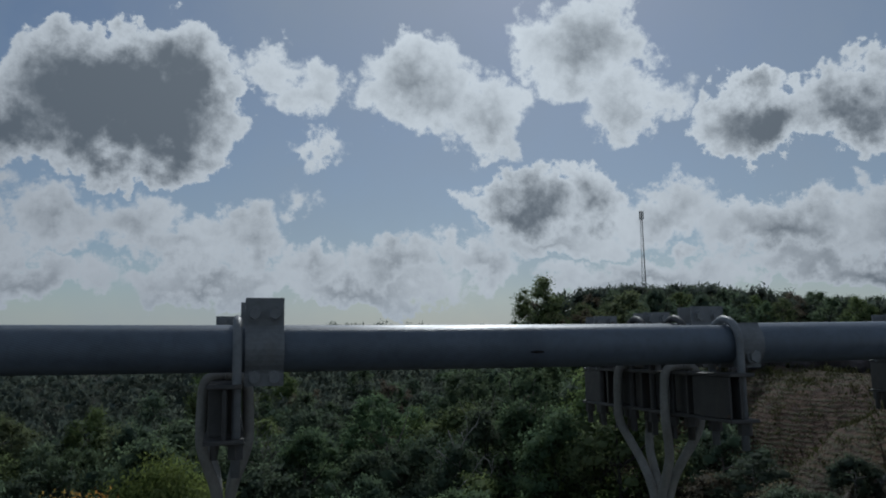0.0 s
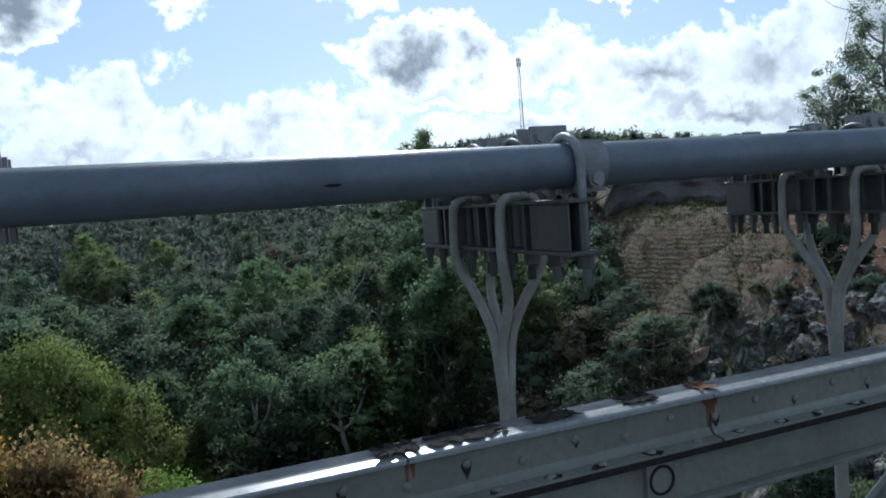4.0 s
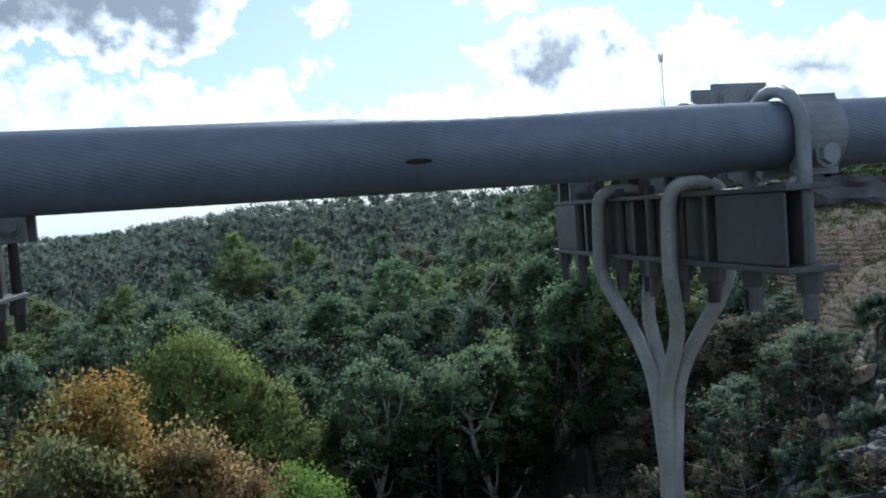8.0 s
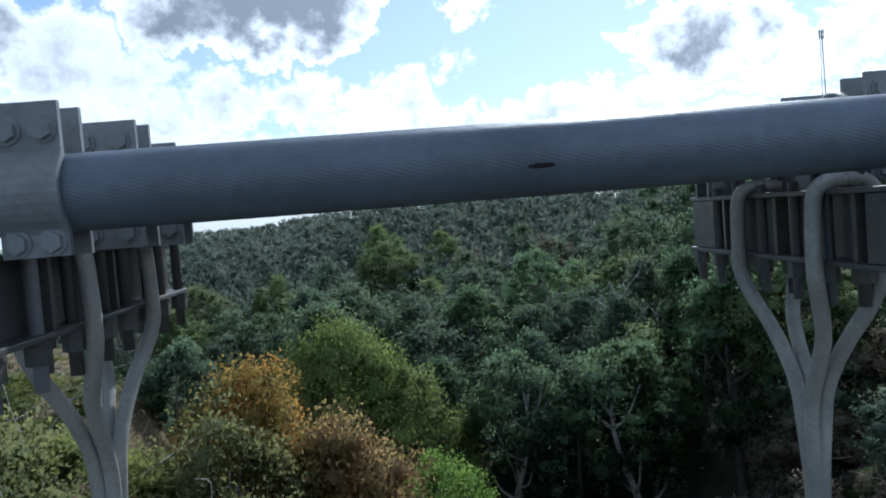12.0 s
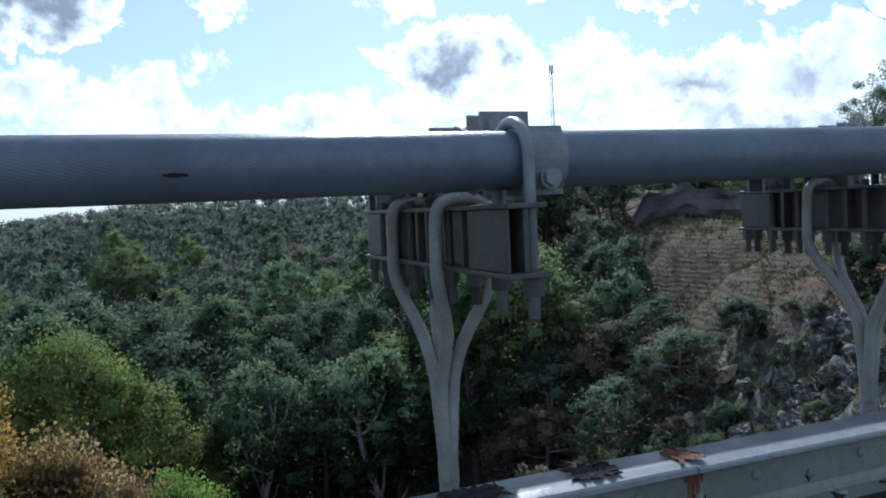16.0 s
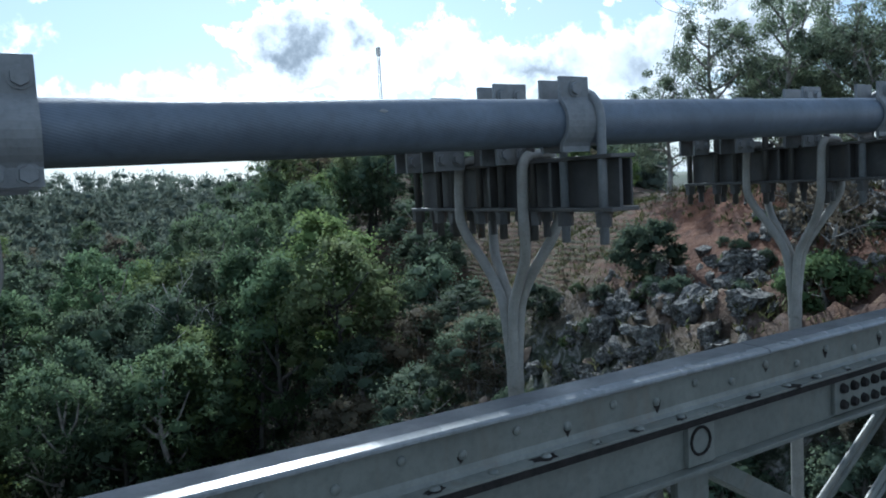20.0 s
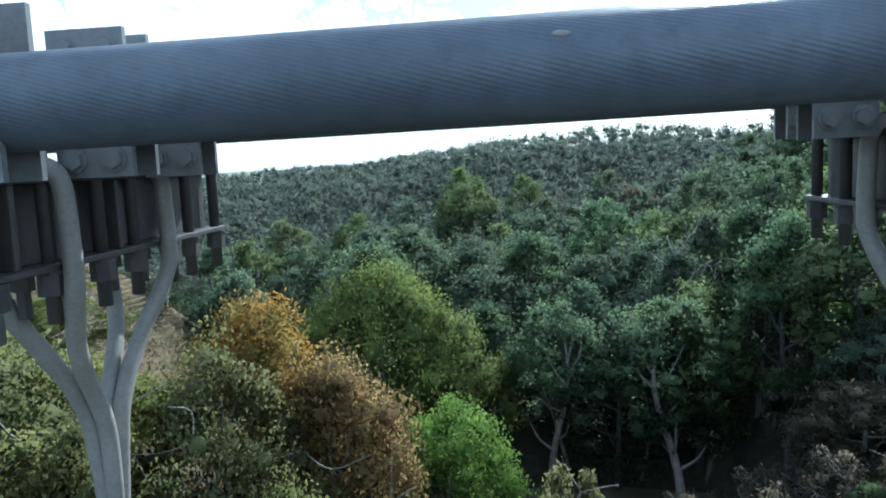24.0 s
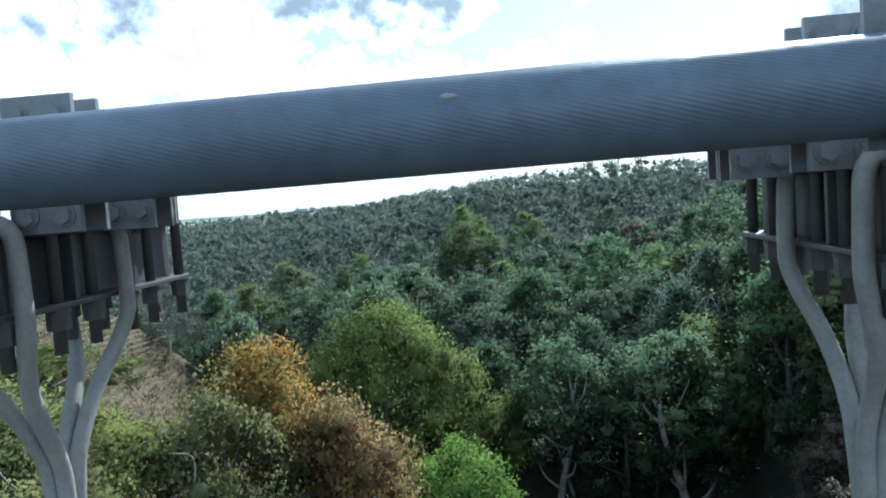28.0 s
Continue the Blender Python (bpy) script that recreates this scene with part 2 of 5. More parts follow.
ROPE = painted("rope_paint", (0.36, 0.345, 0.315), (0.25, 0.24, 0.215), 0.55, 0.02, 14.0, 0.30)
CABLE = painted("cable_paint", (0.146, 0.174, 0.214), (0.100, 0.120, 0.146), 0.42, 0.0, 4.0, 0.12, 0.1)
RUST = mottled("rust", ((0.3, (0.03, 0.016, 0.012)), (0.55, (0.14, 0.055, 0.025)), (0.75, (0.18, 0.08, 0.036))), 22, 0.9, 0.5, 0.003)
BLACK = mottled("black_grime_and_gaps", ((0.3, (0.012, 0.012, 0.012)), (0.7, (0.045, 0.04, 0.036))), 30, 0.95, shine=0.12)
ASPHALT = mottled("asphalt", ((0.3, (0.035, 0.035, 0.036)), (0.7, (0.075, 0.072, 0.07))), 3, 0.9, 0.4, 0.004, 8, 30)
BARK_DARK = mottled("dark_bark", ((0.3, (0.03, 0.026, 0.022)), (0.6, (0.085, 0.075, 0.065)), (0.78, (0.16, 0.145, 0.13))), 2.2, 0.9, 0.4, 0.02)
BARK = mottled("pale_bark", ((0.3, (0.12, 0.10, 0.085)), (0.5, (0.30, 0.27, 0.235)), (0.72, (0.46, 0.43, 0.39))), 2.2, 0.85, 0.4, 0.02)
TWIG = mottled("grey_twigs", ((0.3, (0.20, 0.185, 0.165)), (0.7, (0.42, 0.40, 0.37))), 3, 0.85)
ROCK = mottled("grey_rock", ((0.34, (0.018, 0.018, 0.016)), (0.44, (0.075, 0.073, 0.066)), (0.55, (0.20, 0.192, 0.172)), (0.68, (0.46, 0.44, 0.40))), 4.6, 0.9, 0.9, 0.10, 9, 4)
ROCK_WARM = mottled("brown_rock", ((0.28, (0.055, 0.04, 0.03)), (0.5, (0.22, 0.16, 0.11)), (0.72, (0.42, 0.33, 0.24))), 1.3, 0.92, 0.9, 0.10, 9, 4)
CLIFF = mottled("dark_rock_face", ((0.3, (0.035, 0.033, 0.034)), (0.6, (0.12, 0.10, 0.10)), (0.78, (0.26, 0.24, 0.22))), 0.5, 0.95, 0.9, 0.2, 9, 5)
WALL = mottled("pale_stone", ((0.3, (0.34, 0.33, 0.30)), (0.7, (0.62, 0.60, 0.55))), 0.9, 0.9)
# eucalypt and dark greens of the woods lean blue to suggest haze
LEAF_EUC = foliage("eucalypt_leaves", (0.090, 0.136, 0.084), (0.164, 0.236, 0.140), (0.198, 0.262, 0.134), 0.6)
LEAF_DARK = foliage("dark_leaves", (0.074, 0.112, 0.080), (0.136, 0.196, 0.132), (0.165, 0.216, 0.128), 0.6)
LEAF_GREEN = foliage("green_leaves", (0.1, 0.142, 0.064), (0.19, 0.25, 0.108), (0.225, 0.275, 0.112), 0.58)
LEAF_ROUND = foliage("leafy_green", (0.115, 0.165, 0.044), (0.215, 0.285, 0.078), (0.27, 0.325, 0.088), 0.58)
LEAF_OLIVE = foliage("olive_leaves", (0.11, 0.135, 0.054), (0.22, 0.25, 0.1), (0.27, 0.27, 0.095), 0.55)
LEAF_RUST = foliage("russet_leaves", (0.165, 0.168, 0.056), (0.285, 0.255, 0.088), (0.44, 0.235, 0.078), 0.62)
LEAF_BROWN = foliage("brown_leaves", (0.12, 0.112, 0.082), (0.205, 0.185, 0.135), (0.22, 0.18, 0.125), 0.58)
LEAF_GREY = foliage("grey_green_leaves", (0.095, 0.11, 0.086), (0.155, 0.172, 0.135), (0.155, 0.17, 0.125), 0.36)
LEAF_BANK = foliage("wispy_leaves", (0.14, 0.185, 0.125), (0.25, 0.315, 0.21), (0.265, 0.32, 0.20), 0.68)
LEAF_AMBER = foliage("amber_leaves", (0.22, 0.22, 0.066), (0.35, 0.31, 0.10), (0.48, 0.30, 0.095), 0.66)
LEAF_BRIGHT = foliage("bright_leaves", (0.085, 0.16, 0.03), (0.165, 0.265, 0.056), (0.21, 0.31, 0.065), 0.54)
LEAF_SHRUB = foliage("shrub_leaves", (0.072, 0.112, 0.056), (0.135, 0.19, 0.092), (0.165, 0.21, 0.095), 0.56)
# distance haze is put into this leaf colour: pale and bluish
LEAF_FAR_HAZED = foliage("hazed_far_leaves", (0.112, 0.148, 0.126), (0.142, 0.182, 0.150), (0.172, 0.196, 0.142), 0.58)
GRASS = foliage("dry_grass", (0.055, 0.056, 0.026), (0.115, 0.108, 0.056), (0.085, 0.096, 0.036), 0.3)


# ---- small builders ----
def part(name, bm, mat, parent=None, label="", smooth=False):
    """Links a bmesh as ONE mesh object, under a thing or a part."""
    me = bpy.data.meshes.new(name)
    bm.to_mesh(me)
    bm.free()
    return part_of(name, me, mat, parent, label, smooth)


def part_of(name, me, mat, parent=None, label="", smooth=False):
    if mat and not me.materials:
        me.materials.append(mat)
    if smooth:
        me.polygons.foreach_set("use_smooth", [True] * len(me.polygons))
    ob = new(name, me)
    ob.parent = parent
    if label:
        ob["label"] = label
    return ob


def thing(name, label, category, group="", kind="", at=(0, 0, 0)):
    ob = new(name)
    ob.empty_display_size = 0.1
    ob.location = at
    return tagged(ob, label, category, group, kind)


def box(bm, x0, x1, y0, y1, z0, z1, bevel=0.0):
    """Adds a box between two corners."""
    made = bmesh.ops.create_cube(bm, size=1.0)["verts"]
    for v in made:
        v.co = Vector((x0 + (v.co.x + 0.5) * (x1 - x0), y0 + (v.co.y + 0.5) * (y1 - y0), z0 + (v.co.z + 0.5) * (z1 - z0)))
    if bevel:
        edges = list({e for v in made for e in v.link_edges})
        bmesh.ops.bevel(bm, geom=edges, offset=bevel, segments=2, affect="EDGES", profile=0.5)
    return bm


def boxed(x0, x1, y0, y1, z0, z1, bevel=0.002):
    return box(bmesh.new(), x0, x1, y0, y1, z0, z1, bevel)


def rod(bm, a, b, r0, r1=None, sides=12):
    """Adds a capped round bar from a to b."""
    a, b = Vector(a), Vector(b)
    m = Matrix.Translation((a + b) / 2) @ (b - a).to_track_quat("Z", "Y").to_matrix().to_4x4()
    bmesh.ops.create_cone(bm, cap_ends=True, segments=sides, radius1=r0, radius2=r0 if r1 is None else r1, depth=(b - a).length, matrix=m)
    return bm


def spline(points, steps):
    """Catmull-Rom through the points."""
    p = [Vector(q) for q in points]
    p = [p[0] * 2 - p[1]] + p + [p[-1] * 2 - p[-2]]
    out = []
    for i in range(1, len(p) - 2):
        for s in range(steps):
            t = s / steps
            out.append(0.5 * (2 * p[i] + (p[i + 1] - p[i - 1]) * t + (2 * p[i - 1] - 5 * p[i] + 4 * p[i + 1] - p[i + 2]) * t * t
                              + (3 * p[i] - p[i - 1] - 3 * p[i + 1] + p[i + 2]) * t ** 3))
    return out + [p[-2]]


def tube(path, radius, sides=10, ripple=0.0, lobes=0, twist=0.0):
    """A mesh swept along a path; radius a number or a list. lobes: strands round the section, that wind by twist radians a metre."""
    pts = [Vector(q) for q in path]
    rad = radius if isinstance(radius, (list, tuple)) else [radius] * len(pts)
    verts, faces = [], []
    up, gone = None, 0.0
    for i, p in enumerate(pts):
        d = (pts[min(i + 1, len(pts) - 1)] - pts[max(i - 1, 0)]).normalized()
        if i:
            gone += (p - pts[i - 1]).length
        if up is None:
            up = d.orthogonal().normalized()
        up = (up - d * up.dot(d)).normalized()
        side = d.cross(up)
        for k in range(sides):
            a = 2 * math.pi * k / sides + twist * gone
            r = rad[i]
            if lobes:
                r *= 1.0 - ripple * (0.5 - 0.5 * math.cos(2 * math.pi * k / sides * lobes))
            verts.append(p + (up * math.cos(a) + side * math.sin(a)) * r)
    for i in range(len(pts) - 1):
        for k in range(sides):
            a, b = i * sides + k, i * sides + (k + 1) % sides
            faces.append((a, b, b + sides, a + sides))
    faces.append(tuple(range(sides - 1, -1, -1)))
    faces.append(tuple((len(pts) - 1) * sides + k for k in range(sides)))
    me = bpy.data.meshes.new("tube")
    me.from_pydata(verts, [], faces)
    me.polygons.foreach_set("use_smooth", [True] * len(me.polygons))
    return me


# ---- the land ----
def sm(a, b, v):
    t = min(1.0, max(0.0, (v - a) / (b - a)))
    return t * t * (3 - 2 * t)


def hump(x, y, cx, cy, sx, sy):
    return math.exp(-((x - cx) / sx) ** 2 - ((y - cy) / sy) ** 2)


def river_y(x):
    return 31.0 + 3.0 * math.sin(0.12 * x + 0.6) - 0.08 * x


def ground(x, y):
    """Height of the land: a wooded gorge that opens to the left, a rocky bank on the right, a soil hill on the left."""
    z = -13.5
    right = sm(3 + 0.2 * max(y, -20), 24 + 0.2 * max(y, -20), x)
    z += 13.2 * right * (1 - 0.35 * sm(60, 120, y))
    start = 37 + 0.9 * max(0.0, -x)
    far = sm(start, start + 85, y)
    z += 12.2 * far * (1 - right)
    z += 4.4 * hump(x, y, 34, 66, 20, 20)
    z += 1.9 * sm(21, 29, x) * sm(25, 14, y) * sm(-12, 0, y) * (1 - sm(45, 70, x))
    left = sm(2, 15, -x - 0.16 * (y - 25))
    z += 11.6 * left * (1 - sm(30, 52, y)) * sm(7, 23, y)
    z -= 4.5 * sm(95, 220, y) * sm(-10, -70, x)
    if -14 < x < 34:
        z -= 1.6 * math.exp(-((y - river_y(x)) / 2.6) ** 2)
    out = sm(140, 420, math.hypot(x, y))
    z = z * (1 - out) + (1.0 - 5.0 * sm(20, -160, x)) * out
    r = math.hypot(x, y)
    bumps = noise.noise((x * 0.11, y * 0.11, 3.1)) * 0.9 + noise.noise((x * 0.4, y * 0.4, 7.7)) * 0.28
    # broken rock on the steep part of the right bank
    crag = sm(7, 11, x) * sm(27, 20, y) * sm(-0.5, -3.5, z) * sm(-13, -11, z)
    bumps += crag * (1.5 - 3.0 * abs(noise.noise((x * 0.45, y * 0.45, 1.0))) + 0.7 * noise.noise((x * 1.5, y * 1.5, 2.0)))
    # cattle terraces and clods on the open slopes
    bumps += 0.16 * noise.noise((x * 0.7, y * 0.7, z * 2.4)) + 0.07 * noise.noise((x * 2.3, y * 2.3, z * 4.0))
    return z + bumps * (1 - sm(120, 400, r)) + noise.noise((x * 0.004, y * 0.004, 1.3)) * 6.0 * sm(250, 900, r)


def make_ground():
    """One sheet, finer near the bridge, out to the horizon."""
    rings, spokes = 230, 400
    verts, faces = [], []
    for i in range(rings):
        r = 3.0 * (4200 / 3.0) ** (i / (rings - 1))
        for k in range(spokes):
            a = 2 * math.pi * k / spokes
            x, y = 6 + r * math.sin(a), 2 + r * math.cos(a)
            verts.append((x, y, ground(x, y)))
    for i in range(rings - 1):
        for k in range(spokes):
            a, b = i * spokes + k, i * spokes + (k + 1) % spokes
            faces.append((b, a, a + spokes, b + spokes))
    faces.append(tuple(range(spokes)))
    me = bpy.data.meshes.new("ground")
    me.from_pydata(verts, [], faces)

    def build(n):
        pos = n.add("ShaderNodeNewGeometry").outputs["Position"]
        a = n.noise(pos, 0.16, 5, 0.6)
        b = n.noise(pos, 1.4, 7, 0.65)
        c = n.noise(pos, 9.0, 5, 0.6)
        soil = n.ramp(b, ((0.3, (0.034, 0.019, 0.013)), (0.5, (0.092, 0.050, 0.032)), (0.72, (0.165, 0.096, 0.056))))
        plan = n.add("ShaderNodeSeparateXYZ", Vector=pos)
        # red earth on the right bank, ochre grass on the left hill
        red = n.ramp(b, ((0.3, (0.040, 0.017, 0.010)), (0.5, (0.125, 0.050, 0.025)), (0.72, (0.215, 0.098, 0.048))))
        soil = n.mix(n.math("MULTIPLY", n.grey(n.math("ADD", plan.outputs[0], n.math("MULTIPLY", a, 6.0)), 24.0, 28.0), n.grey(plan.outputs[1], 23.0, 18.0)), soil, red)
        ochre = n.ramp(b, ((0.3, (0.060, 0.040, 0.019)), (0.5, (0.140, 0.094, 0.045)), (0.72, (0.235, 0.160, 0.080))))
        soil = n.mix(n.grey(plan.outputs[0], 3.0, -2.0), soil, ochre)
        grass = n.ramp(c, ((0.3, (0.032, 0.032, 0.014)), (0.55, (0.082, 0.073, 0.034)), (0.75, (0.145, 0.118, 0.060))))
        # narrow terraces trodden along the slopes, grass on their edges
        level = n.add("ShaderNodeSeparateXYZ", Vector=pos).outputs[2]
        step = n.math("SINE", n.math("MULTIPLY", n.math("ADD", n.math("MULTIPLY", level, 4.6), n.math("MULTIPLY", n.noise(pos, 0.8, 8, 0.72), 2.4)), 6.283))
        step = n.math("MULTIPLY", n.math("ADD", step, 1.0), n.grey(n.noise(pos, 0.9, 3, 0.6), 0.3, 0.6, 0.15, 0.5))
        step = n.math("MULTIPLY", step, n.grey(level, -8.0, -4.5))
        step = n.math("MULTIPLY", step, n.math("MAXIMUM", n.grey(plan.outputs[1], 17.0, 21.0), n.grey(plan.outputs[0], 3.0, -2.0)))
        green = n.math("ADD", n.math("MULTIPLY", a, 0.35), n.math("ADD", n.math("MULTIPLY", b, 0.25), n.math("MULTIPLY", step, 0.26)))
        col = n.mix(n.grey(green, 0.32, 0.49), soil, grass)
        # darker ground low in the gorge, under the woods and farther out
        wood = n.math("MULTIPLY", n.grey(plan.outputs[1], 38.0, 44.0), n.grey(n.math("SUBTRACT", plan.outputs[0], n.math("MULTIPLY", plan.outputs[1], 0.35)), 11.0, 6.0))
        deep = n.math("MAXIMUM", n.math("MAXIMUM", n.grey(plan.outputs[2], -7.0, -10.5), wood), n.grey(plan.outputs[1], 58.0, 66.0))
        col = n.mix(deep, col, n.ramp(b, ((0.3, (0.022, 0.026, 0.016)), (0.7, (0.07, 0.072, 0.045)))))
        # bare grey rock with weeds where the right bank is steep
        crag = n.math("MULTIPLY", n.grey(plan.outputs[2], -1.5, -4.0), n.grey(n.math("ADD", plan.outputs[0], n.math("MULTIPLY", b, 6.0)), 9.0, 13.0))
        crag = n.math("MULTIPLY", crag, n.grey(n.math("ADD", plan.outputs[1], n.math("MULTIPLY", a, 10.0)), 30.0, 24.0))
        stone = n.ramp(n.noise(pos, 2.2, 9, 0.68, 0.6), ((0.40, (0.016, 0.022, 0.011)), (0.50, (0.050, 0.058, 0.034)), (0.58, (0.16, 0.155, 0.135)), (0.72, (0.38, 0.37, 0.34))))
        col = n.mix(crag, col, stone)
        # open fields far away
        away = n.grey(plan.outputs[1], 150.0, 400.0)
        fields = n.ramp(n.noise(pos, 0.006, 3, 0.5), ((0.38, (0.10, 0.13, 0.10)), (0.5, (0.17, 0.21, 0.13)), (0.6, (0.30, 0.30, 0.24))))
        col = n.mix(away, col, fields)
        bp = n.add("ShaderNodeBump", Strength=0.9, Distance=0.22, Height=n.math("ADD", n.math("MULTIPLY", step, 0.45), n.math("ADD", n.math("MULTIPLY", b, 0.8), n.math("MULTIPLY", c, 0.5))))
        n.out(n.add("ShaderNodeBsdfPrincipled", **{"Base Color": col, "Roughness": 0.95, "Normal": bp.outputs[0]}))
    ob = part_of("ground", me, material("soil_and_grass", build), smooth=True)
    tagged(ob, "brown soil and dry grass slopes of a wooded gorge", "ground", kind="structure")


make_ground()


# ---- the bridge ----
SPACING = 1.5


def sag(x):
    return 1.877 + 0.0022 * (x - 1.2) ** 2


CABLE_R = 0.062
CABLE_Y = (-0.385, -0.09, 0.185, 0.435)
CABLE_UP = {-0.385: 0.0, -0.09: 0.015, 0.185: 0.024, 0.435: 0.030}     # the inner cables hang a little higher


def make_cables():
    for i, y in enumerate(CABLE_Y):
        if i == 0:
            xs = [-12.0, -11.0, -10.0] + [-9 + 0.06 * q for q in range(108)] + [-2.52 + 0.035 * q for q in range(288)] + [7.56 + 0.06 * q for q in range(175)] + [19.0, 20.0, 21.0, 22.0, 23.0, 24.0]
            me = tube([(x, y, sag(x)) for x in xs], CABLE_R, 189, 0.017, 63, 5.1)
        else:
            path = [(x * 0.15, y, sag(x * 0.15) + CABLE_UP[y]) for x in range(-80, 161)]
            me = tube(path, CABLE_R, 24)
        ob = part_of("main_cable", me, CABLE)
        tagged(ob, "thick painted spiral-wire suspension cable along the bridge", "cable", "main cables")


make_cables()


def cable_mark(x, z, length, mat, label):
    """A small scar on the paint of the front cable."""
    bm = bmesh.new()
    bmesh.ops.create_uvsphere(bm, u_segments=14, v_segments=8, radius=0.5)
    for v in bm.verts:
        v.co = Vector((v.co.x * length, v.co.y * 0.004, v.co.z * 0.008 * (1 + 0.5 * noise.noise(v.co * 5))))
    ob = part("paint_scar", bm, mat)
    up = z - sag(x)
    ob.location = (x, CABLE_Y[0] - math.sqrt(CABLE_R ** 2 - up ** 2) + 0.0004, z)
    ob.rotation_euler = (-math.asin(up / CABLE_R), 0, 0)
    tagged(ob, label, "scar")


cable_mark(0.885, 1.862, 0.045, BLACK, "dark scar in the cable's grey paint")
cable_mark(3.86, 1.922, 0.022, ROPE, "small pale chip in the cable's paint")


def hex_bolt(r, h, dome=True):
    """A bolt head with its washer, on the xy plane, pointing to -y."""
    bm = bmesh.new()
    rod(bm, (0, 0.001, 0), (0, -0.003, 0), r * 1.25, sides=14)
    rod(bm, (0, -0.003, 0), (0, -h, 0), r, r * 0.94, sides=6)
    if dome:
        rod(bm, (0, -h, 0), (0, -h - r * 0.4, 0), r * 0.55, r * 0.45, sides=10)
    me = bpy.data.meshes.new("bolt")
    bm.to_mesh(me)
    bm.free()
    me.materials.append(CLAMP)
    return me


BOLT = hex_bolt(0.0175, 0.011, False)


def half_clamp(width, top, bottom, face):
    """A pressed plate that bends round the front half of a cable, with flat ears above and below. face: -1 front, 1 back."""
    prof = []
    r, t = CABLE_R + 0.001, 0.011
    outer = r + t
    def side(rad, ear):
        pts = [(ear, top)]
        a0 = math.asin(min(0.98, 0.86))
        for k in range(11):
            a = a0 - 2 * a0 * k / 10
            pts.append((max(ear, rad * math.cos(a)), rad * math.sin(a)))
        pts.append((ear, -bottom))
        return pts
    out, inn = side(outer, 0.034 + t), side(r, 0.034)
    bm = bmesh.new()
    rows = []
    for x in (0.0, width):
        rows.append([bm.verts.new((x, face * p[0], p[1])) for p in out] + [bm.verts.new((x, face * p[0], p[1])) for p in reversed(inn)])
    n = len(rows[0])
    for k in range(n):
        bm.faces.new((rows[0][k], rows[0][(k + 1) % n], rows[1][(k + 1) % n], rows[1][k]))
    m = len(out)
    for row in rows:
        for k in range(m - 1):
            bm.faces.new((row[k], row[k + 1], row[n - 2 - k], row[n - 1 - k]))
    bmesh.ops.remove_doubles(bm, verts=bm.verts, dist=0.0005)
    bmesh.ops.recalc_face_normals(bm, faces=bm.faces)
    return bm


def make_clamp(parent, x, y, width, top=0.135, bottom=0.088, bolts=2):
    """A cable clamp: two bent plates bolted above and below the cable. x is its left end, relative to the hanger."""
    z = sag(parent.location.x + x) + CABLE_UP[y]
    body = None
    for face in (-1, 1):
        bm = half_clamp(width, top, bottom, face)
        ob = part("clamp_plate", bm, CLAMP, parent, "bent grey steel clamp plate" if face < 0 else "")
        ob.location = (x, y, z)
        body = ob if face < 0 else body
    for zz in (0.5 * (top + CABLE_R * 0.86), -0.5 * (bottom + CABLE_R * 0.86)):
        if abs(zz) < 0.066:
            continue
        for k in range(bolts):
            b = part_of("bolt", BOLT, CLAMP, body)
            b.location = (width * (0.5 if bolts == 1 else 0.24 + 0.52 * k), -0.0455, zz)
    return body


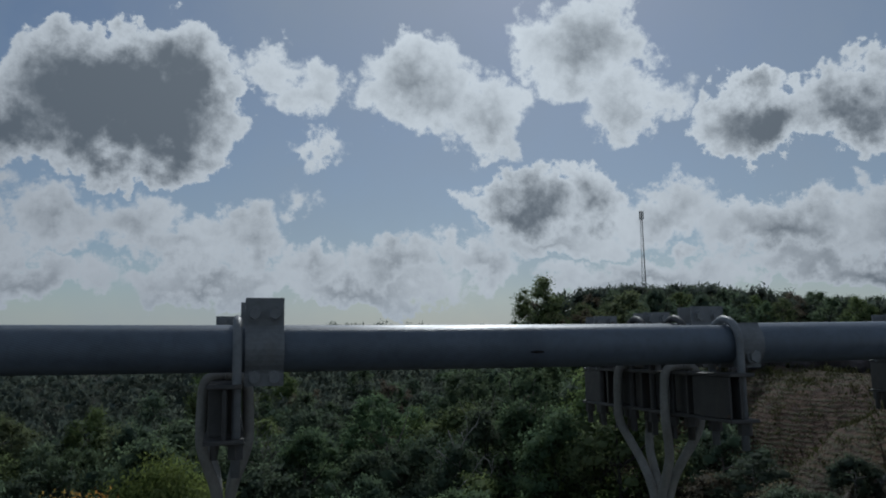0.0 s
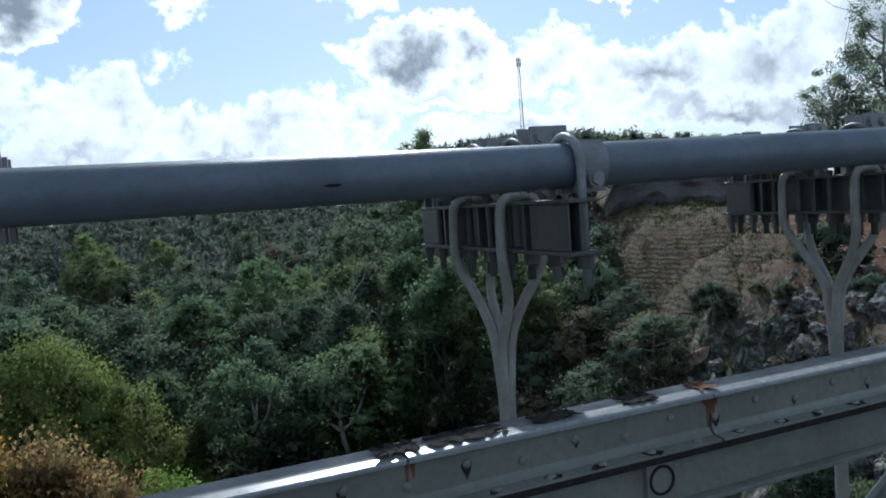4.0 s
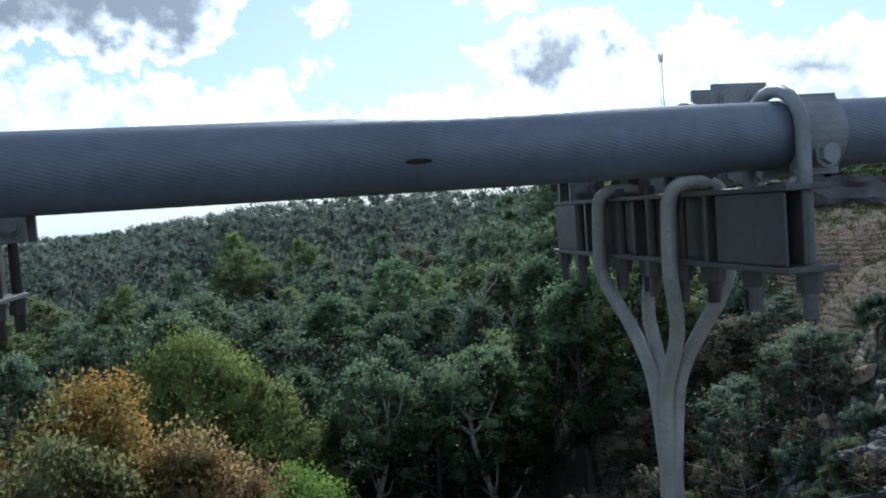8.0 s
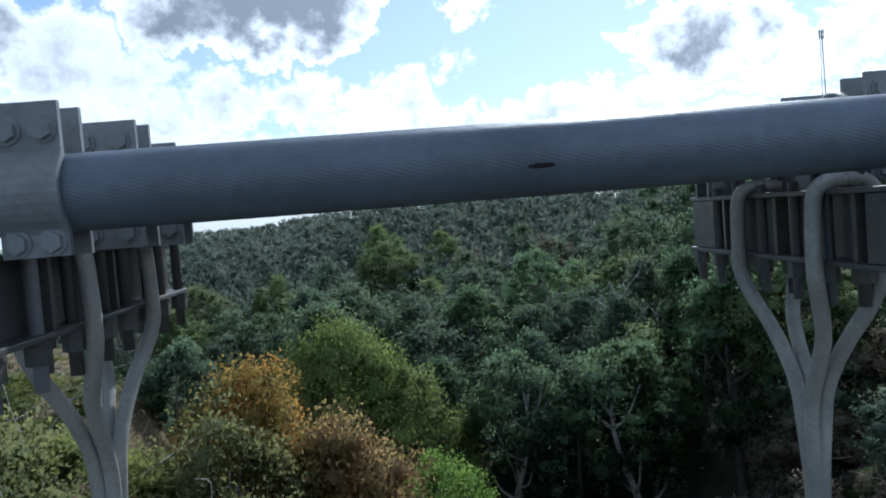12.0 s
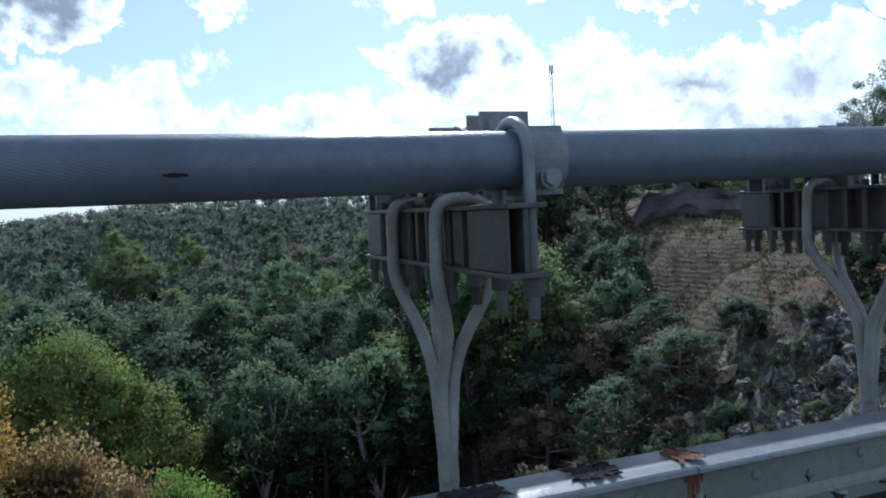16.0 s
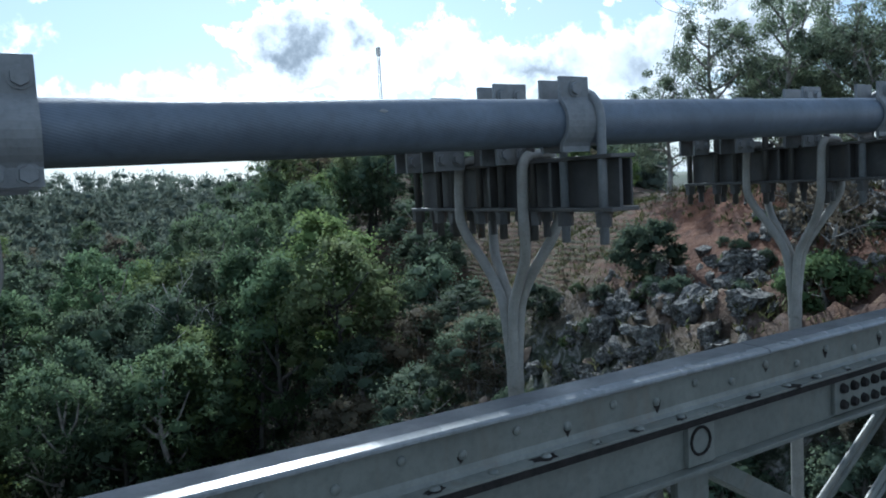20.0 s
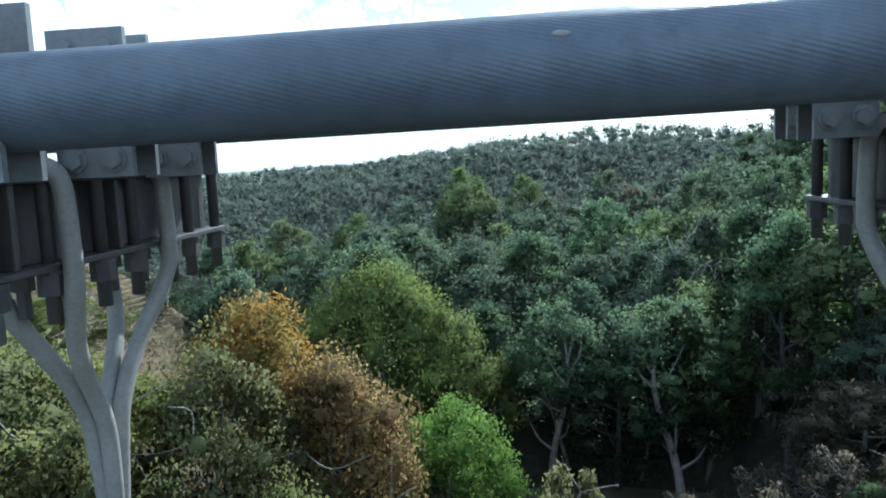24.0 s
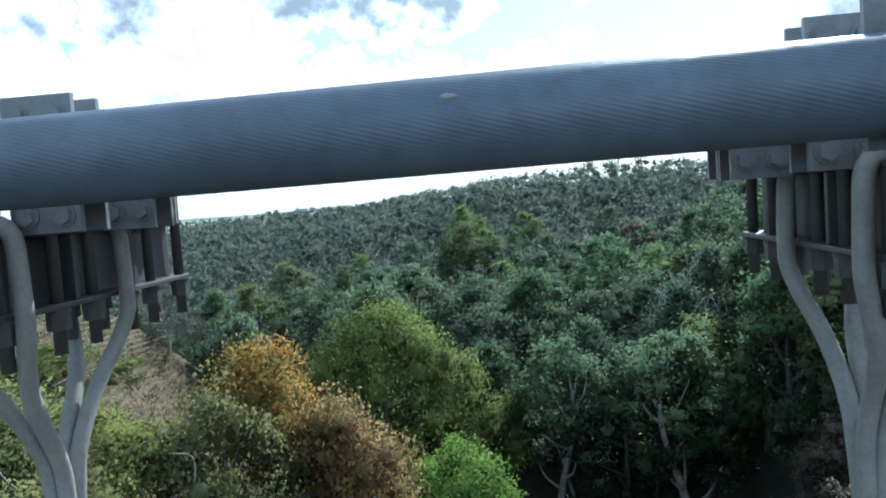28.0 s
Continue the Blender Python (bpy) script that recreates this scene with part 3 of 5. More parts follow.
def make_hanger(k):
    """Cross-beam slung under the four cables by U-bolts, with two rope slings that join into one stem."""
    x0 = k * SPACING + {0: 0.003, 1: 0.03, 2: 0.03, 3: 0.015}.get(k, 0.0)
    s = 1 if k <= 2 else -1                 # the side on which U-bolts and clamps sit changes past the third hanger
    lift = sag(x0) - 1.877
    h = thing("suspension_hanger", "grey steel hanger beam slung under the main cables with rope slings", "hanger", "bridge hangers", at=(x0, 0, lift if abs(lift) > 0 else 0))
    h.location = (x0, 0, 0)
    zt, zb = 1.787 + lift, 1.648 + lift
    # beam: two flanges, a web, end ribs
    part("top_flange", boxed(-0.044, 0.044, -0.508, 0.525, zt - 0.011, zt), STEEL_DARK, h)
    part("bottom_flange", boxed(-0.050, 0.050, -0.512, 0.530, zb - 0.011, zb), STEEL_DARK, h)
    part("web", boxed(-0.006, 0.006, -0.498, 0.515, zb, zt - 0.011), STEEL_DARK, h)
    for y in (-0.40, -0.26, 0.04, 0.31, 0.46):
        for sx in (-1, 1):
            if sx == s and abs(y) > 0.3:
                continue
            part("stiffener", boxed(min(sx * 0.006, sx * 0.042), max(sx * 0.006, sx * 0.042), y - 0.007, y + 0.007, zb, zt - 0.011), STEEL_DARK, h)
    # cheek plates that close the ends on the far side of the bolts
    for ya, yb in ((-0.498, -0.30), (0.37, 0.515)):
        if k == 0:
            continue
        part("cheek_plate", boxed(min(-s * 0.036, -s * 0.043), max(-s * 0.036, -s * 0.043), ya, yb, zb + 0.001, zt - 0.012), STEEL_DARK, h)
    # U-bolts over each cable
    for y in CABLE_Y:
        xr, rr = s * 0.030, 0.0125
        leg = CABLE_R + rr + 0.002
        top = sag(x0 + xr) + 0.004 + CABLE_UP[y]
        low = zb - 0.098
        path = [(xr, y - leg, low), (xr, y - leg, top - 0.06), (xr, y - leg, top)]
        path += [(xr, y - leg * math.cos(a), top + leg * math.sin(a)) for a in (math.pi * q / 10 for q in range(1, 10))]
        path += [(xr, y + leg, top), (xr, y + leg, top - 0.06), (xr, y + leg, low)]
        # inner U-bolts take the shade-darkened grey, the front one the lighter clamp paint
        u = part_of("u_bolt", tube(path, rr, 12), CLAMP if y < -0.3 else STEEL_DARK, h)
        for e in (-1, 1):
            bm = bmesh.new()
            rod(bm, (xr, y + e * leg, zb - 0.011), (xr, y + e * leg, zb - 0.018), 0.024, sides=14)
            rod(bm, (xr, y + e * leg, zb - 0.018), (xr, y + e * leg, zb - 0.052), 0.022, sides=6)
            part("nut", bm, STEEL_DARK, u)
        # short studs through the other side of the flange
        for e in (-1, 1):
            if y < -0.3:
                continue
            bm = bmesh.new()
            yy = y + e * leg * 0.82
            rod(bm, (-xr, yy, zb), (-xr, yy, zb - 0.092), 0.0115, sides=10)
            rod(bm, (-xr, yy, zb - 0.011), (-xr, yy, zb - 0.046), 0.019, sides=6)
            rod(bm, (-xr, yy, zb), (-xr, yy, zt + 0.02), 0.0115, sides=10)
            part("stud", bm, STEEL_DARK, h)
    # cable clamps beside the beam
    left = 0.050 if s > 0 else -0.136
    if k == 1:
        make_clamp(h, 0.034, CABLE_Y[0], 0.092, 0.068, 0.075, 2)
        big = part_of("bolt", BOLT, CLAMP, h, "large hexagonal clamp bolt")
        big.location, big.scale = (0.085, CABLE_Y[0] - 0.066, sag(x0) - 0.040), (1.15, 1.3, 1.15)
        make_clamp(h, 0.075, CABLE_Y[1], 0.13, 0.122, 0.095, 2)
    else:
        make_clamp(h, left, CABLE_Y[0], 0.102 if s > 0 else 0.095, 0.139 if k == 0 else 0.132 if k == 2 else 0.116, 0.098 if s > 0 else 0.078, 2 if s > 0 else 1)
        make_clamp(h, left - (0.01 if s > 0 else -0.006), CABLE_Y[1], 0.128 if s > 0 else 0.115, 0.13 if k == 0 else 0.122, 0.112, 2)
    start = left if k != 1 else 0.045
    make_clamp(h, start if s > 0 else start - 0.038, CABLE_Y[2], 0.112, 0.105, 0.126, 2)
    make_clamp(h, -0.045 if s > 0 else start, CABLE_Y[3], 0.10, 0.095, 0.128, 2)
    # rope slings over the beam, bound together below it
    q = 0.0085
    for y in (-0.165, 0.175):
        sy = math.copysign(1, y)
        for sx in (-1, 1):
            path = [(0, y, zt + 0.018), (sx * 0.040, y, zt + 0.012), (sx * 0.061, y, zt - 0.012), (sx * 0.066, y, zt - 0.07), (sx * 0.068, y, zb - 0.01),
                    (sx * 0.065, y * 0.99, zb - 0.05), (sx * 0.049, y * 0.88, zb - 0.105), (sx * 0.029, y * 0.68, zb - 0.165), (sx * 0.0185, y * 0.42, zb - 0.23),
                    (sx * 0.0155, sy * 0.034, zb - 0.295), (sx * 0.0145, sy * 0.019, zb - 0.36), (sx * q, sy * q, zb - 0.50), (sx * q, sy * q, zb - 0.58)]
            part_of("rope", tube(spline(path, 6), 0.0163, 12), ROPE, h, "grey painted wire rope sling")
    bm = bmesh.new()
    rod(bm, (0, 0, zb - 0.50), (0, 0, zb - 0.54), 0.021, 0.0258, sides=16)
    rod(bm, (0, 0, zb - 0.54), (0, 0, -0.25), 0.0258, sides=16)
    part("stem", bm, ROPE, h)
    return h


for hanger_index in range(-3, 9):
    make_hanger(hanger_index)


# ---- parapet truss between deck and cables ----
POST0, NEAR = 1.63, -0.60
X0, X1 = -4.37, 13.63


def make_parapet():
    t = thing("parapet_truss", "grey-green riveted steel parapet truss with chipped paint and rust", "railing", at=(0, 0, 0))
    joints = [X0, -2.4, -0.6, 0.955, 1.83, 4.95, 7.8, 10.7, X1]
    for a, b in zip(joints, joints[1:]):
        dz = 0.0 if a < 0.9 or a > 1.8 else 0.004
        plate = part("top_plate", boxed(a + 0.003, b - 0.003, NEAR + 0.0095, NEAR + 0.088, 1.234, 1.246 + dz, 0.002), PAINT_TOP, t)
        bm = bmesh.new()
        # front strip sloped so that it returns the sun's glint
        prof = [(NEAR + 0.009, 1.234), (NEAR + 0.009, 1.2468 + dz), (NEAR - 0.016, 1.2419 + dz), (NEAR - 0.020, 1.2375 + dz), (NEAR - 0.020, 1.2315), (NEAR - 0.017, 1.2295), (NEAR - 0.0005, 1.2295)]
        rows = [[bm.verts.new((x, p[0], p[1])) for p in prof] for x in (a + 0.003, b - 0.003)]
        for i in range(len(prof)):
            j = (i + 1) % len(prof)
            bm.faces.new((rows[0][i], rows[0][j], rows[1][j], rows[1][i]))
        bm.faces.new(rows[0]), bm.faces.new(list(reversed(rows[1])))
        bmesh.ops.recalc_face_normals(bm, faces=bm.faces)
        part("rolled_edge", bm, PAINT_EDGE, plate, "glossy front edge of the top plate, lightened to carry a glint")
    # the angle under it: a standing leg and a ledge towards the deck
    for a, b in ((X0, 1.826), (1.834, X1)):
        bm = bmesh.new()
        prof = [(NEAR, 1.235), (NEAR, 1.150), (NEAR - 0.004, 1.138), (NEAR - 0.012, 1.130), (NEAR - 0.045, 1.126), (NEAR - 0.046, 1.117),
                (NEAR + 0.010, 1.117), (NEAR + 0.010, 1.235)]
        rows = [[bm.verts.new((x, p[0], p[1])) for p in prof] for x in (a, b)]
        for i in range(len(prof)):
            j = (i + 1) % len(prof)
            bm.faces.new((rows[0][i], rows[0][j], rows[1][j], rows[1][i]))
        bm.faces.new(rows[0]), bm.faces.new(list(reversed(rows[1])))
        bmesh.ops.recalc_face_normals(bm, faces=bm.faces)
        part("chord_angle", bm, PAINT, t)
    # channel below the seam
    part("channel_top", boxed(X0, X1, NEAR - 0.044, NEAR + 0.02, 1.104, 1.113), PAINT, t)
    part("channel_web", boxed(X0, X1, NEAR - 0.020, NEAR - 0.008, 0.985, 1.104), PAINT, t)
    part("channel_lip", boxed(X0, X1, NEAR - 0.052, NEAR + 0.02, 0.972, 0.985), PAINT, t)
    part("inner_chord", boxed(X0, X1, NEAR + 0.076, NEAR + 0.086, 0.985, 1.236), PAINT, t)
    # the gap's darkness and the rust go in as one black strip
    part("seam", boxed(X0, X1, NEAR - 0.0495, NEAR - 0.002, 1.1030, 1.1195, 0.0), BLACK, t, "black strip for the rusted seam and dark gap under the ledge")
    # rivets: one row on the standing leg, one on the ledge
    bm = bmesh.new()
    bmesh.ops.create_uvsphere(bm, u_segments=10, v_segments=6, radius=0.0112, matrix=Matrix.Diagonal((1, 0.62, 1, 1)))
    face_me = bpy.data.meshes.new("rivet")
    bm.to_mesh(face_me), bm.free()
    bm = bmesh.new()
    bmesh.ops.create_uvsphere(bm, u_segments=10, v_segments=6, radius=0.0135, matrix=Matrix.Diagonal((1, 1, 0.62, 1)))
    ledge_me = bpy.data.meshes.new("rivet")
    bm.to_mesh(ledge_me), bm.free()
    bm = bmesh.new()
    ring = [bm.verts.new((math.cos(a) * r * 1.24, math.sin(a) * r * 0.75, 0.0012)) for a, r in ((2 * math.pi * q / 16, 0.023 + 0.013 * ((q * 7) % 5) / 4) for q in range(16))]
    low = [bm.verts.new((v.co.x, v.co.y, -0.001)) for v in ring]
    bm.faces.new(ring)
    for q in range(16):
        bm.faces.new((ring[q], low[q], low[(q + 1) % 16], ring[(q + 1) % 16]))
    halo_me = bpy.data.meshes.new("rust_spot")
    bm.to_mesh(halo_me), bm.free()
    bm = bmesh.new()
    pts = ((-0.0085, 0.004), (0.0085, 0.006), (0.0065, -0.012), (0.003, -0.022), (-0.0005, -0.034), (-0.004, -0.018), (-0.0075, -0.010))
    face = [bm.verts.new((p, -0.0012, q)) for p, q in pts]
    back = [bm.verts.new((p, 0.0004, q)) for p, q in pts]
    bm.faces.new(face)
    for q in range(7):
        bm.faces.new((face[q], back[q], back[(q + 1) % 7], face[(q + 1) % 7]))
    bmesh.ops.recalc_face_normals(bm, faces=bm.faces)
    run_me = bpy.data.meshes.new("grime_run")
    bm.to_mesh(run_me), bm.free()
    for i in range(100):
        x = -2.3 + i * 0.148
        r = part_of("rivet", face_me, PAINT, t)
        r.location = (x, NEAR - 0.002, 1.184 + (0.012 if i % 2 else -0.010))
        r = part_of("rivet", ledge_me, BLACK if i % 4 else PAINT, t)
        r.location = (x + 0.06, NEAR - 0.027, 1.1285)
        if i % 5 != 2:
            r = part_of("rust_spot", halo_me, BLACK, t)
            size = 0.45 + 0.62 * ((i * 13) % 11) / 10
            r.location, r.rotation_euler, r.scale = (x + 0.060 + 0.012 * ((i * 7) % 5 - 2) / 2, NEAR - 0.029, 1.128), (0, 0, 0.3 * ((i * 3) % 7 - 3)), (size, size * 0.8, 1)
        if (i * 11) % 7 < 3:
            # dark grime that has run down from the rivet
            r = part_of("grime_run", run_me, BLACK, t)
            r.location, r.scale = (x + 0.004 * ((i * 5) % 3 - 1), NEAR - 0.0006, 1.180 + (0.012 if i % 2 else -0.010)), (1.0 + 0.6 * ((i * 3) % 5) / 4, 1, 0.45 + 0.55 * ((i * 7) % 6) / 5)
    # splice plate with two rows of black bolts on the channel
    splice = part("splice_plate", boxed(5.24, 5.60, NEAR - 0.034, NEAR - 0.020, 0.995, 1.10), PAINT, t)
    for i in range(12):
        bm = bmesh.new()
        x, z = 5.28 + 0.056 * (i % 6), 1.022 + 0.05 * (i // 6)
        rod(bm, (x, NEAR - 0.034, z), (x, NEAR - 0.048, z), 0.017, 0.012, 8)
        part("bolt", bm, BLACK, splice, "black painted bolt head")
    # torn metal and rust at the joints of the top plate
    rng = random.Random(5)
    for x, w, mat in ((0.945, 0.05, BLACK), (1.83, 0.03, RUST), (1.36, 0.06, BLACK), (1.12, 0.09, BLACK), (1.62, 0.05, BLACK)):
        bm = bmesh.new()
        bmesh.ops.create_grid(bm, x_segments=12, y_segments=8, size=0.5)
        for v in bm.verts:
            v.co = Vector((v.co.x * w * 2 * (1 + rng.uniform(-0.2, 0.2)), v.co.y * 0.075 * (1 + rng.uniform(-0.35, 0.35)), rng.uniform(0, 0.006)))
        ob = part("flaked_patch", bm, mat, t, "lifted black paint flakes and rust")
        ob.location = (x, NEAR + 0.035, 1.2525)
    # rust that has run from the open joint
    for x0, spread, count, deep in ((1.832, 0.030, 7, 0.105), (0.965, 0.022, 4, 0.07)):
        for i in range(count):
            x = x0 + (i / (count - 1) - 0.5) * 2 * spread
            w, low = rng.uniform(0.0036, 0.0056), 1.23 - deep * rng.uniform(0.35, 1.0) * (1.2 - abs(x - x0) / spread)
            bm = bmesh.new()
            pts = [(x - w, 1.234), (x + w, 1.234), (x + w * 0.9, (low + 1.234) / 2), (x + w * 0.25, low), (x - w * 0.25, low), (x - w, (low + 1.234) / 2)]
            back = [bm.verts.new((p, NEAR - 0.0004, z)) for p, z in pts]
            face = [bm.verts.new((p, NEAR - 0.0016, z)) for p, z in pts]
            bm.faces.new(face)
            for k in range(6):
                bm.faces.new((face[k], back[k], back[(k + 1) % 6], face[(k + 1) % 6]))
            bmesh.ops.recalc_face_normals(bm, faces=bm.faces)
            part("rust_run", bm, RUST, t, "thin rust run below the open joint")
    # posts with ring plates, and crossed bracing
    n_post = int((X1 - POST0) / SPACING) + 1
    for k in range(-4, n_post):
        x = POST0 + k * SPACING
        g = part("gusset", boxed(x - 0.045, x + 0.055, NEAR - 0.036, NEAR - 0.020, 0.99, 1.10), PAINT, t)
        ring = [(x + 0.036 * math.cos(a), NEAR - 0.038, 1.055 + 0.036 * math.sin(a)) for a in (2 * math.pi * q / 24 for q in range(25))]
        part_of("ring", tube(ring, 0.004, 6), BLACK, g, "dark ring on the gusset plate")
        if k % 2:
            bm = bmesh.new()
            rod(bm, (x, NEAR - 0.0355, 1.055), (x, NEAR - 0.039, 1.055), 0.033, sides=20)
            part("hole", bm, BLACK, g)
        for yy, xx, w in ((NEAR - 0.01, x, 0.060), (NEAR + 0.14, x - 0.02, 0.070)):
            post = part("post", boxed(xx - w, xx + w, yy, yy + 0.010, 0.15, 0.972), PAINT, t)
            part("post_rib", boxed(xx - 0.006, xx + 0.006, yy + 0.010, yy + 0.075, 0.15, 0.972), PAINT, post)
        for yy in (NEAR + 0.012, NEAR + 0.15):
            for off in (0.0, 0.055):
                bm = bmesh.new()
                rod(bm, (x + 0.10 + off, yy, 0.16), (x + SPACING - 0.13 + off, yy, 0.965), 0.013, sides=10)
                part("brace_bar", bm, PAINT, t)
            bm = box(bmesh.new(), -0.9, 0.9, -0.004, 0.004, -0.026, 0.026, 0.001)
            ob = part("brace_flat", bm, PAINT, t)
            ob.matrix_basis = Matrix.Translation((x + SPACING / 2, yy + 0.03, 0.57)) @ pose(0, 0, 0, 0, 30.5, 0)
            ob.scale = (0.86, 1, 1)
    part("bottom_chord", boxed(X0, X1, NEAR - 0.05, NEAR + 0.16, 0.02, 0.16, 0.004), PAINT, t)


make_parapet()


def make_deck():
    deck = part("deck", boxed(-12, 24, -4.6, -0.67, -0.15, 0.2, 0.01), ASPHALT)
    tagged(deck, "asphalt bridge deck on steel beams", "deck", kind="structure")
    for i in range(-8, 17):
        x = i * SPACING
        if -11 < x < 23:
            b = part("cross_beam", boxed(x - 0.06, x + 0.06, -4.6, 0.35, -0.55, -0.15, 0.004), PAINT)
            tagged(b, "grey steel cross-beam below the deck", "beam", "deck beams", "structure")
    rail = thing("handrail", "plain grey steel handrail along the deck", "railing", at=(0, -4.5, 0.2))
    part("top_rail", boxed(-12, 24, -0.04, 0.04, 0.95, 1.05), PAINT, rail)
    for i in range(-7, 16):
        part("baluster", boxed(i * SPACING - 0.03, i * SPACING + 0.03, -0.03, 0.03, 0, 0.95), PAINT, rail)


make_deck()


# ---- trees ----
ICO = bmesh.new()
bmesh.ops.create_icosphere(ICO, subdivisions=1, radius=1.0)
ICO.verts.index_update()
ICO_V = np.array([tuple(v.co) for v in ICO.verts])
ICO_F = np.array([[v.index for v in f.verts] for f in ICO.faces])
ICO.free()


def leaf_mesh(rng, clumps, per, size, droop=0.35, aspect=0.42, whole=True, dense=0.0, blades=False, lift=0.0):
    """Many small pointed leaves gathered in clumps: (centre, radius) each. dense: size of the close-grown heart of each clump. lift: turns the leaves to the sky."""
    c = np.array([q[0] for q in clumps])
    r = np.array([q[1] for q in clumps])
    idx = np.repeat(np.arange(len(c)), per)
    n = len(idx)
    d = rng.normal(size=(n, 3))
    d /= np.linalg.norm(d, axis=1)[:, None]
    rad = rng.random(n) ** 0.45 if not dense else dense * 0.8 + (1.22 - dense * 0.8) * rng.random(n)
    pos = c[idx] + d * (rad * r[idx])[:, None] * np.array([1, 1, 0.78])
    core = c.mean(axis=0) - np.array([0, 0, 0.5]) if whole else c[idx]
    ax = rng.normal(size=(n, 3))
    ax[:, 2] -= droop * 2
    ax += d * (0.25 if blades else 0.6)
    ax /= np.linalg.norm(ax, axis=1)[:, None]
    sd = np.cross(ax, rng.normal(size=(n, 3)))
    sd /= np.linalg.norm(sd, axis=1)[:, None]
    ln = size * rng.uniform(0.6, 1.3, n)[:, None]
    tip, mid = pos + ax * ln, pos + ax * ln * 0.45
    v = np.stack([pos, mid + sd * ln * aspect * 0.5, tip, mid - sd * ln * aspect * 0.5], axis=1).reshape(-1, 3)
    # soft shading: leaves take the light of the clump's outline
    out = pos - core
    out /= np.linalg.norm(out, axis=1)[:, None] + 1e-6
    nm = d * (0.3 if whole else 0.8) + out * 0.95 + rng.normal(size=(n, 3)) * 0.15
    nm[:, 2] += lift
    nm /= np.linalg.norm(nm, axis=1)[:, None]
    corners = 3 if blades else 4
    if blades:
        v = np.stack([pos - sd * ln * aspect * 0.5, pos + sd * ln * aspect * 0.5, tip], axis=1).reshape(-1, 3)
    nm = np.repeat(nm, corners, axis=0)
    faces = np.arange(n * corners).reshape(-1, corners).tolist()
    if dense:
        # uneven hearts that close the crown behind the outer leaves
        m = len(c)
        bump = 1.0 + rng.normal(size=(m, len(ICO_V), 1)) * 0.2
        cv = c[:, None, :] + ICO_V[None] * bump * (r * dense)[:, None, None] * np.array([1, 1, 0.78])
        o2 = cv - (c.mean(axis=0) - np.array([0, 0, 0.5]) if whole else c[:, None, :])
        o2 /= np.linalg.norm(o2, axis=2)[:, :, None] + 1e-6
        cn = ICO_V[None] * 0.3 + o2 * 0.95 + rng.normal(size=cv.shape) * 0.25
        cn[:, :, 2] += lift
        cn /= np.linalg.norm(cn, axis=2)[:, :, None]
        base = len(v) + np.arange(m)[:, None, None] * len(ICO_V)
        faces += (ICO_F[None] + base).reshape(-1, 3).tolist()
        v = np.concatenate([v, cv.reshape(-1, 3)])
        nm = np.concatenate([nm, cn.reshape(-1, 3)])
    me = bpy.data.meshes.new("leaves")
    me.from_pydata(v.tolist(), [], faces)
    me.polygons.foreach_set("use_smooth", [True] * len(faces))
    me.normals_split_custom_set_from_vertices(nm.tolist())
    return me


def join_tubes(tubes):
    """One mesh from several swept limbs: (path, radii)."""
    verts, faces = [], []
    for path, radii, sides in tubes:
        me = tube(path, radii, sides)
        base = len(verts)
        verts += [tuple(v.co) for v in me.vertices]
        faces += [tuple(base + i for i in p.vertices) for p in me.polygons]
        bpy.data.meshes.remove(me)
    me = bpy.data.meshes.new("limbs")
    me.from_pydata(verts, [], faces)
    me.polygons.foreach_set("use_smooth", [True] * len(me.polygons))
    return me


